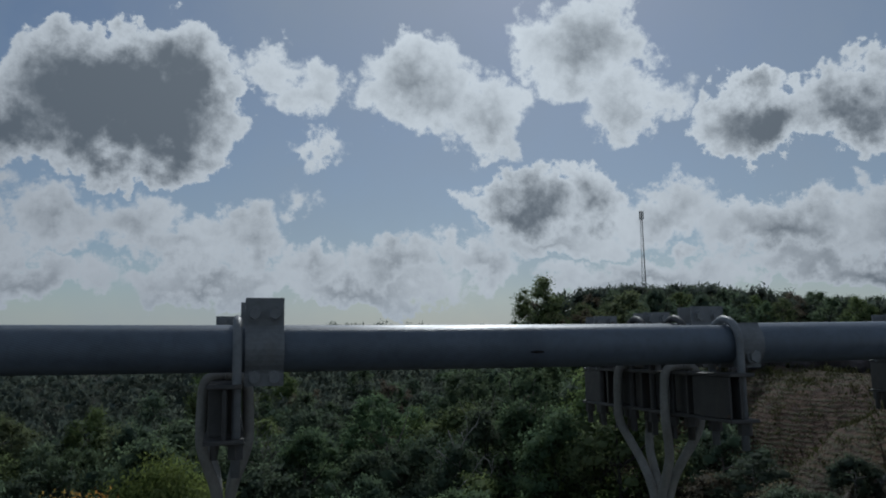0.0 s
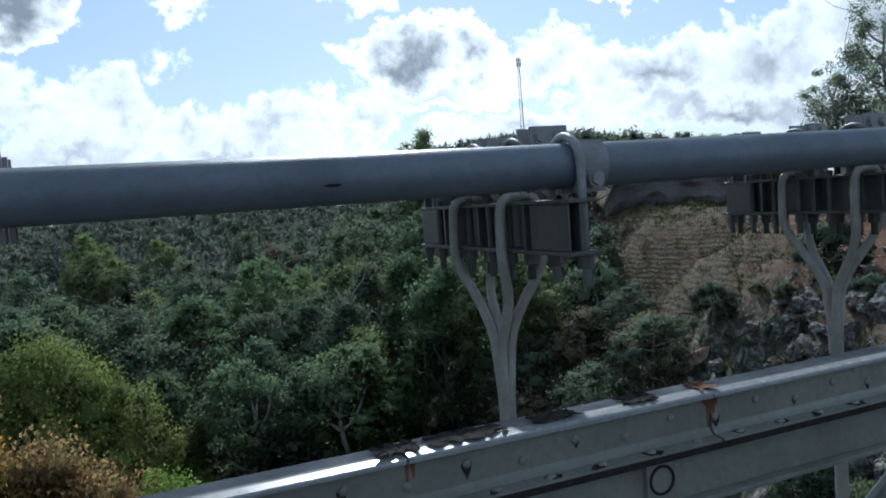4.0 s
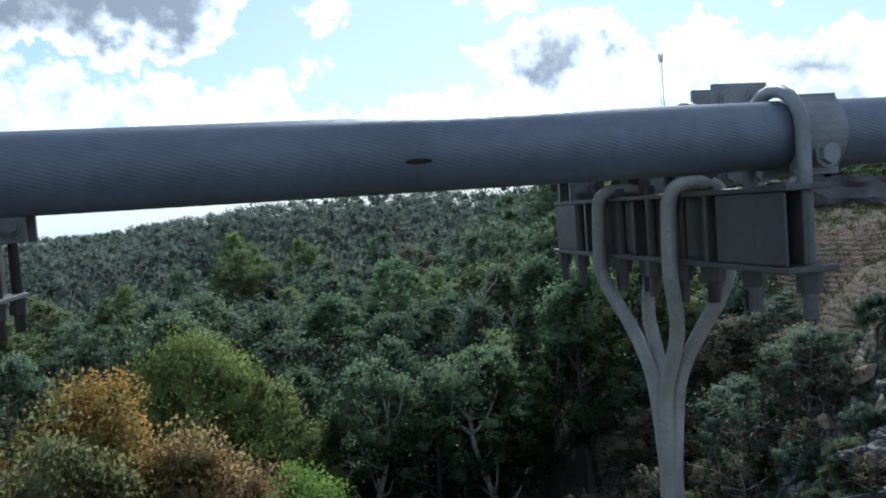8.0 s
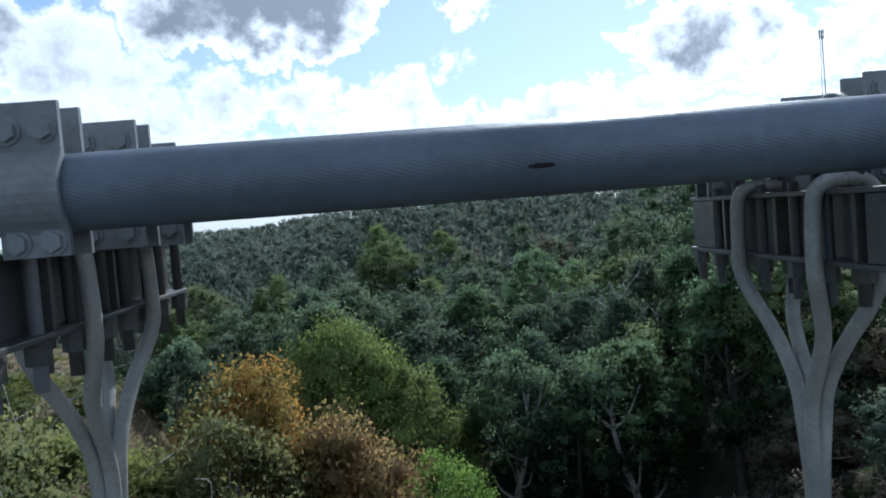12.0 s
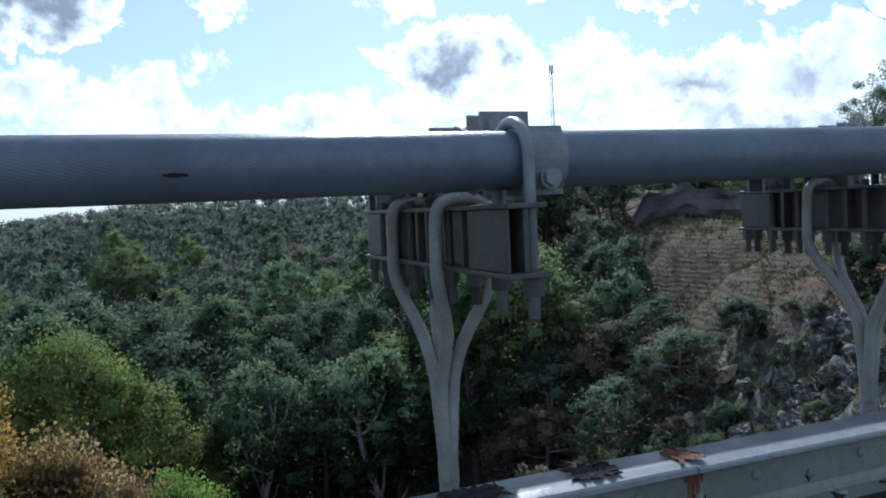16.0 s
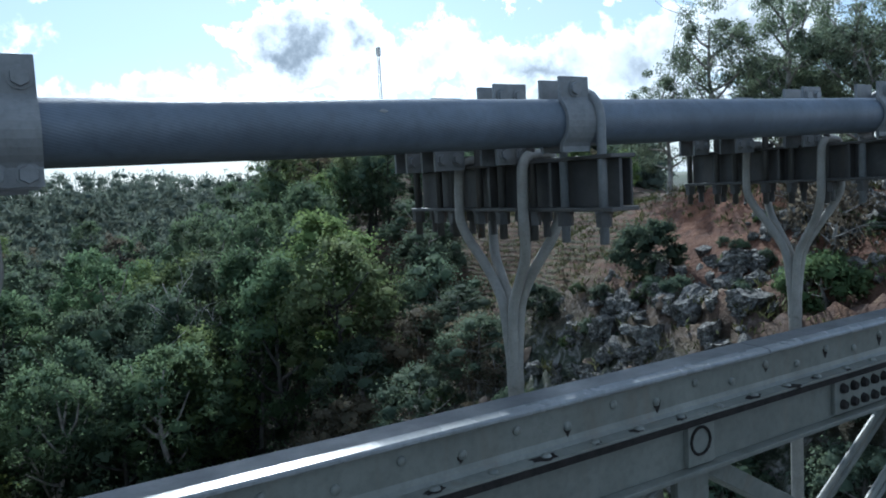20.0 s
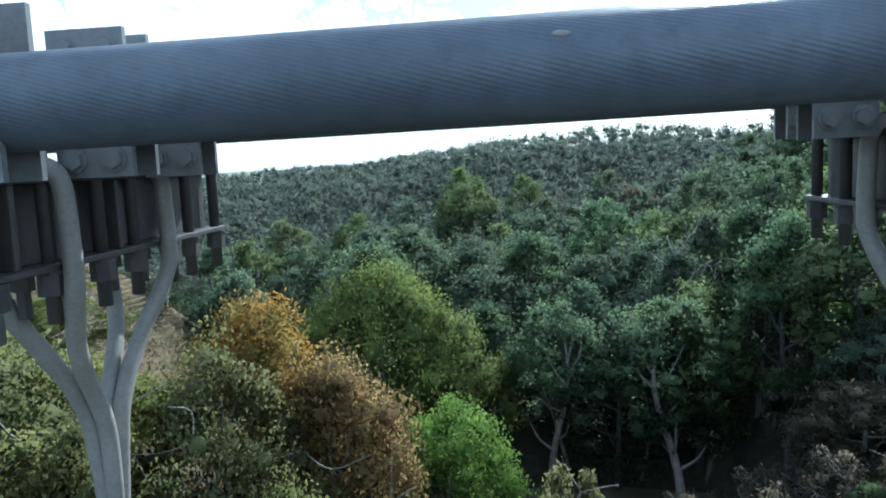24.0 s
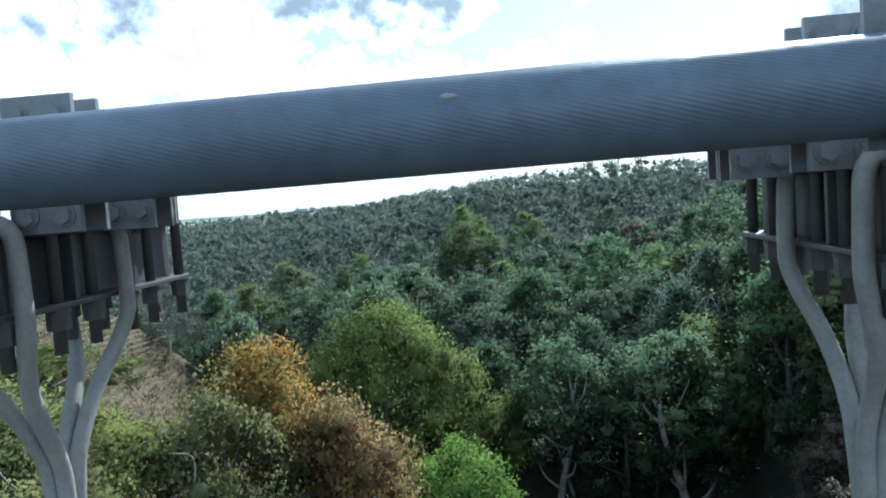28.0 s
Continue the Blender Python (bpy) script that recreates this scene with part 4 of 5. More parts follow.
def tree_meshes(seed, height, radius, crown_low, n_clump, per, leaf, limbs=7, lean=0.08, clump_r=0.30, round_top=0.5, extra_twigs=0, droop=0.35, dense=0.0, blades=False):
    """Trunk with limbs, and a crown of leaf clumps round the limb ends. Base at the origin."""
    rng = np.random.default_rng(seed)
    tubes, clumps = [], []
    top = np.array([rng.uniform(-lean, lean) * height, rng.uniform(-lean, lean) * height, height * 0.86])
    tr = 0.0125 * height + 0.04
    trunk = spline([(0, 0, -0.6), tuple(top * 0.3 + rng.normal(size=3) * 0.02 * height), tuple(top * 0.65 + rng.normal(size=3) * 0.025 * height), tuple(top)], 5)
    tubes.append((trunk, [tr * (1.25 - 1.1 * i / (len(trunk) - 1)) for i in range(len(trunk))], 7))
    ends = []
    for i in range(limbs):
        f = 0.30 + 0.6 * (i + rng.random()) / limbs
        base = np.array(trunk[int(f * (len(trunk) - 1))])
        a = 2.4 * i + rng.uniform(-0.5, 0.5)
        reach = radius * rng.uniform(0.45, 0.9) * (1.0 - 0.45 * max(0, f - 0.5))
        up = height * rng.uniform(0.10, 0.24)
        end = base + np.array([math.cos(a) * reach, math.sin(a) * reach, up])
        mid = base * 0.5 + end * 0.5 + np.array([0, 0, -0.15 * up]) + rng.normal(size=3) * 0.04 * radius
        path = spline([tuple(base), tuple(mid), tuple(end)], 4)
        tubes.append((path, [tr * 0.5 * (1 - 0.8 * k / (len(path) - 1)) for k in range(len(path))], 5))
        ends.append(end)
    for _ in range(extra_twigs):
        e = ends[rng.integers(len(ends))]
        tip = e + rng.normal(size=3) * np.array([0.42, 0.42, 0.35]) * radius + np.array([0, 0, 0.12 * radius])
        mid = (e + tip) / 2 + rng.normal(size=3) * 0.08 * radius
        path = spline([tuple(e), tuple(mid), tuple(tip)], 3)
        tubes.append((path, [tr * 0.16 * (1 - 0.7 * k / (len(path) - 1)) for k in range(len(path))], 4))
    mid_z, half = height * (crown_low + 1) / 2, height * (1 - crown_low) / 2
    for i in range(n_clump):
        if i < len(ends) * (1 if dense >= 0.4 else 2):
            c = ends[i % len(ends)] + rng.normal(size=3) * 0.14 * radius
        else:
            d = rng.normal(size=3)
            d /= np.linalg.norm(d)
            k = rng.random() ** 0.4
            if dense >= 0.4:
                # close crowns carry their leaves on the outside
                d[2] += 0.2
                d /= np.linalg.norm(d)
                k = rng.uniform(0.74, 1.0)
            taper = 1.0 - round_top * max(0.0, d[2]) * k
            c = np.array([d[0] * radius * k * taper, d[1] * radius * k * taper, mid_z + d[2] * half * k]) + top * [0.6, 0.6, 0]
        clumps.append((c, radius * clump_r * rng.uniform(0.5, 1.25)))
    return join_tubes(tubes), leaf_mesh(rng, clumps, per, leaf, droop, aspect=0.7 if blades else 0.42, dense=dense * 0.75, blades=blades)


def make_tree(meshes, wood, leaf, label, category="tree", group="", name="tree"):
    t = thing(name, label, category, group)
    part_of("trunk", meshes[0], wood, t)
    part_of("crown", meshes[1], leaf, t)
    return t


def plant(proto, x, y, scale, turn, sink=0.25, wide=1.0):
    t = copy_thing(proto, Matrix.LocRotScale((x, y, ground(x, y) - sink), Euler((0, 0, turn)), None))
    t.scale = (scale * wide, scale * wide, scale)
    return t


def stand(meshes, wood, leaf, label, x, y, top, turn=0.0, wide=1.0, height=1.0, group="", category="tree", name="tree"):
    """A single tree whose crown reaches up to the height top."""
    t = make_tree(meshes, wood, leaf, label, category, group, name)
    z = ground(x, y) - 0.2
    k = max(0.3, (top - z) / height)
    t.location, t.rotation_euler, t.scale = (x, y, z), (0, 0, turn), (wide, wide, k)
    return t


# trees of their own on the near slopes
stand(tree_meshes(11, 9.5, 2.9, 0.28, 66, 620, 0.105, 10, 0.03, 0.30, dense=0.45, blades=True), BARK, LEAF_RUST, "tree with russet and yellow-green leaves in the gorge", -3.75, 20.4, -1.95, 0.4, 1.0, 9.5)
stand(tree_meshes(12, 8.0, 2.5, 0.28, 50, 600, 0.105, 9, 0.03, 0.32, dense=0.45, blades=True), BARK, LEAF_AMBER, "smaller tree with orange-brown leaf tips", -1.55, 19.3, -3.45, 1.4, 0.98, 8.0)
stand(tree_meshes(13, 10.0, 5.1, 0.20, 120, 420, 0.125, 12, 0.03, 0.27, dense=0.45, blades=True), BARK, LEAF_ROUND, "broad round green tree in the gorge", -3.2, 33.8, -3.3, 0.0, 1.0, 10.0)
stand(tree_meshes(14, 8.0, 2.9, 0.25, 60, 400, 0.125, 10, 0.03, 0.28, dense=0.45, blades=True), BARK, LEAF_ROUND, "round green tree on the gorge side", 0.4, 34.0, -5.6, 2.0, 1.0, 8.0)
stand(tree_meshes(15, 6.5, 2.7, 0.20, 64, 430, 0.11, 9, 0.03, 0.30, dense=0.45, blades=True), BARK, LEAF_BRIGHT, "bright green leafy tree at the river bank", 1.1, 25.0, -7.0, 0.7, 1.0, 6.5)
stand(tree_meshes(16, 7.0, 3.0, 0.15, 80, 300, 0.105, 12, 0.05, 0.25, 0.5, 22, dense=0.4, blades=True), TWIG, LEAF_OLIVE, "thin olive-green tree with bare pale twigs", -4.3, 18.0, -3.0, 0.0, 1.0, 7.0)
stand(tree_meshes(17, 7.0, 3.2, 0.15, 84, 300, 0.105, 12, 0.05, 0.25, 0.5, 22, dense=0.4, blades=True), TWIG, LEAF_OLIVE, "thin olive-green tree with bare pale twigs", -8.3, 17.2, -2.6, 1.0, 1.0, 7.0)
stand(tree_meshes(18, 6.0, 2.6, 0.15, 76, 300, 0.105, 12, 0.05, 0.25, 0.5, 20, dense=0.4, blades=True), TWIG, LEAF_OLIVE, "olive-green tree with pale bare twigs on the slope", -1.6, 15.5, -5.6, 2.0, 1.0, 6.0)
stand(tree_meshes(26, 6.0, 2.6, 0.15, 76, 300, 0.105, 12, 0.05, 0.25, 0.5, 20, dense=0.4, blades=True), TWIG, LEAF_OLIVE, "olive-green tree with pale bare twigs on the slope", -6.3, 14.0, -4.0, 2.6, 1.0, 6.0)
stand(tree_meshes(19, 4.5, 1.5, 0.20, 34, 200, 0.11, 9, 0.04, 0.30, 0.5, 30, blades=True), TWIG, LEAF_OLIVE, "small yellowish tree below the bridge", 4.6, 18.3, -6.3, 0.0, 1.0, 4.5)
stand(tree_meshes(20, 3.6, 2.3, 0.05, 50, 200, 0.10, 10, 0.03, 0.26, 0.3, 30), TWIG, LEAF_GREY, "grey-green spreading shrub on the soil ridge", -13.6, 34.4, -2.3, 0.0, 1.0, 3.6, category="shrub", name="shrub")
stand(tree_meshes(21, 3.8, 2.0, 0.05, 54, 230, 0.12, 9, 0.03, 0.27, 0.3, dense=0.6, blades=True), BARK, LEAF_DARK, "dark green bush behind the soil ridge", -10.7, 35.4, -3.2, 0.0, 1.0, 3.8, category="shrub", name="shrub")
stand(tree_meshes(22, 3.2, 2.4, 0.35, 40, 200, 0.11, 9, 0.03, 0.26, 0.2, dense=0.6, blades=True), BARK, LEAF_BRIGHT, "flat-topped bright green tree beside the stone wall", -21.5, 36.5, -0.35, 0.0, 1.0, 3.2)
stand(tree_meshes(27, 7.0, 3.0, 0.15, 80, 300, 0.105, 12, 0.05, 0.25, 0.5, 20, dense=0.4, blades=True), TWIG, LEAF_OLIVE, "olive-green tree with pale twigs below the ridge", -11.5, 21.0, -2.4, 0.5, 1.0, 7.0)
for i, (x, y, top) in enumerate(((-9.4, 15.4, -1.7), (-12.6, 18.4, -1.6), (-10.4, 12.6, -2.6))):
    stand(tree_meshes(61 + i, 6.0, 2.7, 0.10, 80, 300, 0.105, 12, 0.05, 0.25, 0.5, 18, dense=0.4, blades=True), TWIG, LEAF_OLIVE, "olive-green tree with pale twigs below the ridge", x, y, top, i * 2.2, 1.25, 6.0)
for x, y in ((-15.6, 25.6), (-16.2, 25.9)):
    stake = part("stake", rod(bmesh.new(), (0, 0, -0.2), (0.04, 0, 1.3), 0.03, 0.02, 6), BARK_DARK)
    stake.location = (x, y, ground(x, y))
    tagged(stake, "thin dark wooden stake in the bare soil", "post", "stakes")
for i, (x, y, top, w) in enumerate(((21.5, 29.5, -1.6, 1.0), (23.5, 32.5, -0.2, 1.0), (19.5, 27.0, -3.4, 0.9), (17.0, 27.5, -4.6, 1.0), (15.0, 25.0, -6.2, 0.9), (25.0, 36.0, 1.0, 0.9), (18.2, 20.6, -2.9, 0.75), (20.6, 25.2, -2.6, 0.8), (16.2, 21.5, -4.6, 0.8))):
    stand(tree_meshes(80 + i, 5.5, 2.2, 0.12, 44, 150, 0.135, 8, 0.05, 0.30, dense=0.65, blades=True), BARK, LEAF_BROWN if i in (2, 4) else LEAF_DARK, "dusky bushy tree at the edge of the brown slope", x, y, top, i * 1.1, w, 5.5)


def bare_tree(seed, x, y, height, lean, label):
    """A leafless tree: leaning trunk, limbs and twigs."""
    rng = np.random.default_rng(seed)
    top = np.array([lean * height, rng.uniform(-0.1, 0.1) * height, height])
    trunk = spline([(0, 0, -0.5), tuple(top * 0.35 + rng.normal(size=3) * 0.02 * height), tuple(top * 0.7 + rng.normal(size=3) * 0.03 * height), tuple(top)], 5)
    r = 0.008 * height + 0.045
    tree = thing("bare_tree", label, "tree", "bare trees", at=(x, y, ground(x, y)))
    part_of("trunk", tube(trunk, [r * (1.1 - 0.9 * i / (len(trunk) - 1)) for i in range(len(trunk))], 7), BARK, tree)
    tubes = []
    for i in range(11):
        base = np.array(trunk[int((0.35 + 0.6 * i / 11) * (len(trunk) - 1))])
        a = 2.4 * i + rng.uniform(-0.4, 0.4)
        reach = height * rng.uniform(0.10, 0.22)
        end = base + np.array([math.cos(a) * reach, math.sin(a) * reach, height * rng.uniform(0.10, 0.24)])
        mid = (base + end) / 2 + rng.normal(size=3) * 0.02 * height
        path = spline([tuple(base), tuple(mid), tuple(end)], 4)
        tubes.append((path, [r * 0.42 * (1 - 0.75 * k / (len(path) - 1)) for k in range(len(path))], 5))
        for _ in range(5):
            b2 = np.array(path[rng.integers(3, len(path))])
            tip = b2 + rng.normal(size=3) * 0.07 * height + np.array([0, 0, 0.05 * height])
            tubes.append((spline([tuple(b2), tuple((b2 + tip) / 2 + rng.normal(size=3) * 0.012 * height), tuple(tip)], 2), [r * 0.16 * (1 - 0.15 * k) for k in range(5)], 4))
    part_of("branchwork", join_tubes(tubes), TWIG, tree)


BARE = "leafless tree with pale branches among the woods"
for i, (x, y, h, lean) in enumerate(((3.4, 47.0, 9.5, -0.25), (1.2, 50.0, 8.5, 0.1), (14.0, 37.2, 10.0, -0.28), (15.3, 37.4, 9.0, 0.06), (6.0, 36.8, 6.0, -0.3), (9.3, 35.8, 5.5, 0.15))):
    bare_tree(91 + i, x, y, h, lean, BARE)

# small trees with bare trunks along the top of the brown slope
for i, (x, y, top, w) in enumerate(((29.2, 39.8, 4.4, 1.15), (27.9, 40.6, 4.2, 1.1), (30.6, 41.5, 4.6, 1.0), (26.2, 44.5, 4.0, 1.0), (27.6, 46.5, 4.4, 1.0), (24.4, 45.0, 3.4, 1.0))):
    stand(tree_meshes(101 + i, 4.5, 1.7, 0.38, 40, 70, 0.16, 8, 0.08, 0.26, 0.4, dense=0.5), BARK_DARK, LEAF_DARK if i < 3 else LEAF_EUC, "small tree with bare dark trunk at the slope's edge", x, y, top, i * 1.7, w, 4.5, "slope edge trees")

# woods: several kinds, planted on the far side
KINDS = [
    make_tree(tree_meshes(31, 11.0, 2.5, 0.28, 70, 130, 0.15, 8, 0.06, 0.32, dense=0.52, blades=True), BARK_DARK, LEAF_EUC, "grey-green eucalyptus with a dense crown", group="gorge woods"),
    make_tree(tree_meshes(32, 12.0, 2.2, 0.40, 58, 130, 0.15, 8, 0.10, 0.32, dense=0.52, blades=True), BARK, LEAF_EUC, "tall eucalyptus with bare pale lower trunk", group="gorge woods"),
    make_tree(tree_meshes(33, 9.5, 2.8, 0.12, 76, 130, 0.15, 8, 0.05, 0.32, dense=0.52, blades=True), BARK_DARK, LEAF_DARK, "dark green bushy woodland tree", group="gorge woods"),
    make_tree(tree_meshes(34, 10.0, 2.6, 0.20, 70, 130, 0.15, 8, 0.05, 0.32, dense=0.52, blades=True), BARK_DARK, LEAF_GREEN, "fresh green woodland tree", group="gorge woods"),
    make_tree(tree_meshes(35, 9.0, 2.1, 0.25, 36, 80, 0.13, 10, 0.08, 0.23, 0.5, 40, dense=0.35, blades=True), BARK, LEAF_BROWN, "half-bare brownish woodland tree with pale limbs", group="gorge woods"),
    make_tree(tree_meshes(36, 10.5, 2.7, 0.16, 74, 130, 0.15, 8, 0.08, 0.32, dense=0.52, blades=True), BARK_DARK, LEAF_DARK, "dark grey-green woodland tree with ragged crown", group="gorge woods"),
    make_tree(tree_meshes(37, 8.0, 2.2, 0.18, 36, 66, 0.19, 5, 0.06, 0.34, dense=0.52, blades=True), BARK_DARK, LEAF_EUC, "grey-green tree on the wooded slope", group="gorge woods"),
    make_tree(tree_meshes(38, 7.5, 2.3, 0.12, 36, 66, 0.19, 5, 0.05, 0.34, dense=0.52, blades=True), BARK_DARK, LEAF_DARK, "dark green tree on the wooded slope", group="gorge woods"),
    make_tree(tree_meshes(39, 8.0, 1.8, 0.22, 30, 60, 0.17, 7, 0.06, 0.27, dense=0.35, blades=True), BARK_DARK, LEAF_BROWN, "brownish tree on the wooded slope", group="gorge woods"),
]
HEIGHTS = (11.0, 12.0, 9.5, 10.0, 9.0, 10.5, 8.0, 7.5, 8.0)


def wood_at(x, y):
    """Where trees of the wood may stand."""
    az, d = math.degrees(math.atan2(x - 2, y + 2)), math.hypot(x - 2, y + 2)
    if d < (35 if az > 4 else 38) or d > 96 or az < -36 or az > 46:
        return False
    if az > 33 and d < 58:
        return False
    if az > 26 and d < 47 or az > 23 and 40 < d < 52:
        return False
    if az < -8 and y < 46 + 0.6 * max(0, -x - 12):
        return False
    return True


CREST = ((-40, 0.2), (-24, 0.35), (-11, 0.3), (-4, 1.3), (5, 2.45), (13, 3.0), (15, 3.15), (18, 4.0), (24, 4.7), (34, 4.8), (42, 3.7), (50, 2.5))


def crest(x, y):
    """Height to which the wood reaches there, so that its skyline stays even."""
    az, d = math.degrees(math.atan2(x - 2, y + 2)), math.hypot(x - 2, y + 2)
    for (a, u), (b, v) in zip(CREST, CREST[1:]):
        if a <= az <= b:
            return 1.8 + d * math.tan(radians(u + (v - u) * (az - a) / (b - a)))
    return 1.8


def plant_woods():
    rng = random.Random(8)
    spots, tries = [], 0
    while len(spots) < 262 and tries < 30000:
        tries += 1
        d = 35 + 45 * rng.random() ** 0.9
        az = radians(rng.uniform(-36, 46))
        x, y = 2 + d * math.sin(az), -2 + d * math.cos(az)
        gap = 3.0
        if not wood_at(x, y) or any((x - q[0]) ** 2 + (y - q[1]) ** 2 < gap * gap for q in spots):
            continue
        spots.append((x, y, d))
    for i, (x, y, d) in enumerate(spots):
        if d < 56:
            k = rng.choices(range(6), (4.5, 1.6, 3.5, 8.0 if x > 8 else 1.4, 0.9, 3))[0]
        else:
            k = rng.choices((3, 6, 7, 8), (1.0, 5, 4, 1.6))[0]
        s = rng.uniform(0.72, 1.12) * (1.0 if d < 56 else 0.85)
        s = max(0.28, min(s, (crest(x, y) - ground(x, y)) / HEIGHTS[k] * rng.uniform(0.8, 1.0)))
        plant(KINDS[k], x, y, s, rng.uniform(0, 6.28), 0.3, rng.uniform(0.95, 1.3))
    # the models themselves stand in the wood as well
    for k, (x, y) in enumerate(((14.0, 42.0), (17.5, 39.0), (9.0, 43.5), (26.0, 60.0), (-3.5, 55.0), (12.0, 38.5), (6.0, 66.0), (-9.0, 70.0), (14.0, 68.0))):
        KINDS[k].location = (x, y, ground(x, y) - 0.3)


plant_woods()


def far_woods():
    """Distant woodland too far to count, as one mass of small leaf clumps."""
    rng = np.random.default_rng(4)
    clumps = []
    for _ in range(6400):
        d = 74 + 364 * rng.random() ** 2.6
        az = radians(rng.uniform(-40, 48))
        x, y = 2 + d * math.sin(az), -2 + d * math.cos(az)
        if d > 230 and noise.noise((x * 0.012, y * 0.012, 9.0)) < 0.05:
            continue
        z = ground(x, y)
        s = rng.uniform(0.65, 1.25) if d > 150 or d < 94 else rng.uniform(1.2, 1.75)
        s = max(0.25, min(s, (crest(x, y) - z) / 4.7 * rng.uniform(0.86, 1.0)))
        lean = rng.normal(size=2) * 0.07
        for h in (1.0, 2.5, 3.9):
            wide = 1.6 - 0.25 * h
            clumps.append(((x + (lean[0] * h + rng.normal() * 0.4) * s, y + (lean[1] * h + rng.normal() * 0.4) * s, z + h * s), wide * s * rng.uniform(0.75, 1.2)))
    # leaf colour here carries the haze of the distance
    ob = part_of("far_woods", leaf_mesh(rng, clumps, 44, 0.46, -0.45, 0.42, False, 0.4, blades=True, lift=1.1), LEAF_FAR_HAZED)
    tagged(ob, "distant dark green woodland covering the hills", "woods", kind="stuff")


far_woods()

# eucalyptus group at the right bank
for i, (x, y, top, w) in enumerate(((24.6, 15.2, 7.6, 1.0), (26.2, 13.6, 8.2, 1.0), (27.6, 12.0, 7.6, 1.0), (29.5, 11.3, 8.4, 1.1), (23.6, 16.4, 5.4, 0.8), (31.5, 14.5, 7.8, 1.1), (33.5, 12.0, 8.0, 1.1), (28.4, 14.8, 7.4, 1.0))):
    x, y, top = 3 + (x - 3) * 1.22, -2 + (y + 2) * 1.22, 1.8 + (top - 1.8) * 1.22
    stand(tree_meshes(50 + i, 8.0, 2.3, 0.14, 90, 210, 0.095, 12, 0.10, 0.23, 0.4, 18, blades=True), BARK, LEAF_BANK, "wispy tall eucalyptus on the rocky bank", x, y, top, i * 1.3, w, 8.0, "bank eucalypts")


# ---- rocks, shrubs and works on the slopes ----
def rock_mesh(seed):
    rng = np.random.default_rng(seed)
    bm = bmesh.new()
    bmesh.ops.create_icosphere(bm, subdivisions=3, radius=0.5)
    off = rng.uniform(0, 50)
    planes = [Vector(rng.normal(size=3)).normalized() for _ in range(9)]
    cuts = [rng.uniform(0.24, 0.42) for _ in planes]
    for v in bm.verts:
        for p, c in zip(planes, cuts):
            d = v.co.dot(p)
            if d > c:
                v.co -= p * (d - c) * 0.92
        q = v.co * 2.4 + Vector((off, 0, 0))
        ridge = 1.0 - abs(noise.noise(Vector((q.x * 0.8, q.y * 1.6, q.z * 3.4)))) * 2.6
        v.co *= 1 + noise.fractal(q * 1.4, 1.0, 2.0, 4) * 0.15 + ridge * 0.11
    me = bpy.data.meshes.new("rock")
    bm.to_mesh(me)
    bm.free()
    return me


ROCKS = [rock_mesh(s) for s in range(6)]


def outcrop_mesh(seed):
    """A weathered limestone block: split along beds and joints, with upright solution flutes."""
    rng = np.random.default_rng(seed)
    bm = bmesh.new()
    bmesh.ops.create_icosphere(bm, subdivisions=4, radius=0.62)
    off = rng.uniform(0, 60)
    bed = Vector((0.25, -0.2, 1.0)).normalized()
    joint = Vector((1.0, 0.3, -0.15)).normalized()
    planes = [(bed, 0.30), (-bed, 0.36), (joint, 0.42), (-joint, 0.40), (bed.cross(joint), 0.36), (-bed.cross(joint), 0.34)]
    planes += [(Vector(rng.normal(size=3)).normalized(), rng.uniform(0.34, 0.5)) for _ in range(7)]
    for v in bm.verts:
        for p, c in planes:
            c = c + 0.05 * noise.noise(v.co * 2.5 + Vector((off, c * 9, 0)))
            over = v.co.dot(p) - c
            if over > 0:
                v.co -= p * over
        q = v.co + Vector((off, 0, 0))
        flute = abs(noise.noise(Vector((q.x * 7.0, q.y * 7.0, q.z * 1.3))))
        ledge = abs(noise.noise(Vector((q.x * 1.6, q.y * 1.6, q.dot(bed) * 8.0))))
        crack = max(0.0, 0.16 - abs(noise.noise(q * 3.2)))
        v.co *= 1.0 + 0.26 * flute - 0.45 * max(0.0, 0.22 - ledge) - 0.9 * crack + 0.15 * noise.noise(q * 8.0) + 0.09 * noise.noise(q * 17.0)
    me = bpy.data.meshes.new("outcrop")
    bm.to_mesh(me)
    bm.free()
    me.materials.append(ROCK)
    return me


# patches of broken rock: centre, half widths, number, sizes
PATCHES = ((19.6, 15.6, 2.0, 3.4, 60, 0.22, 0.62), (23.4, 10.6, 3.8, 2.8, 50, 0.22, 0.75), (15.6, 9.0, 2.4, 5.2, 46, 0.3, 0.8), (15.0, 18.6, 2.6, 3.2, 20, 0.3, 0.7), (27.0, 11.5, 4.0, 4.2, 70, 0.2, 0.75))


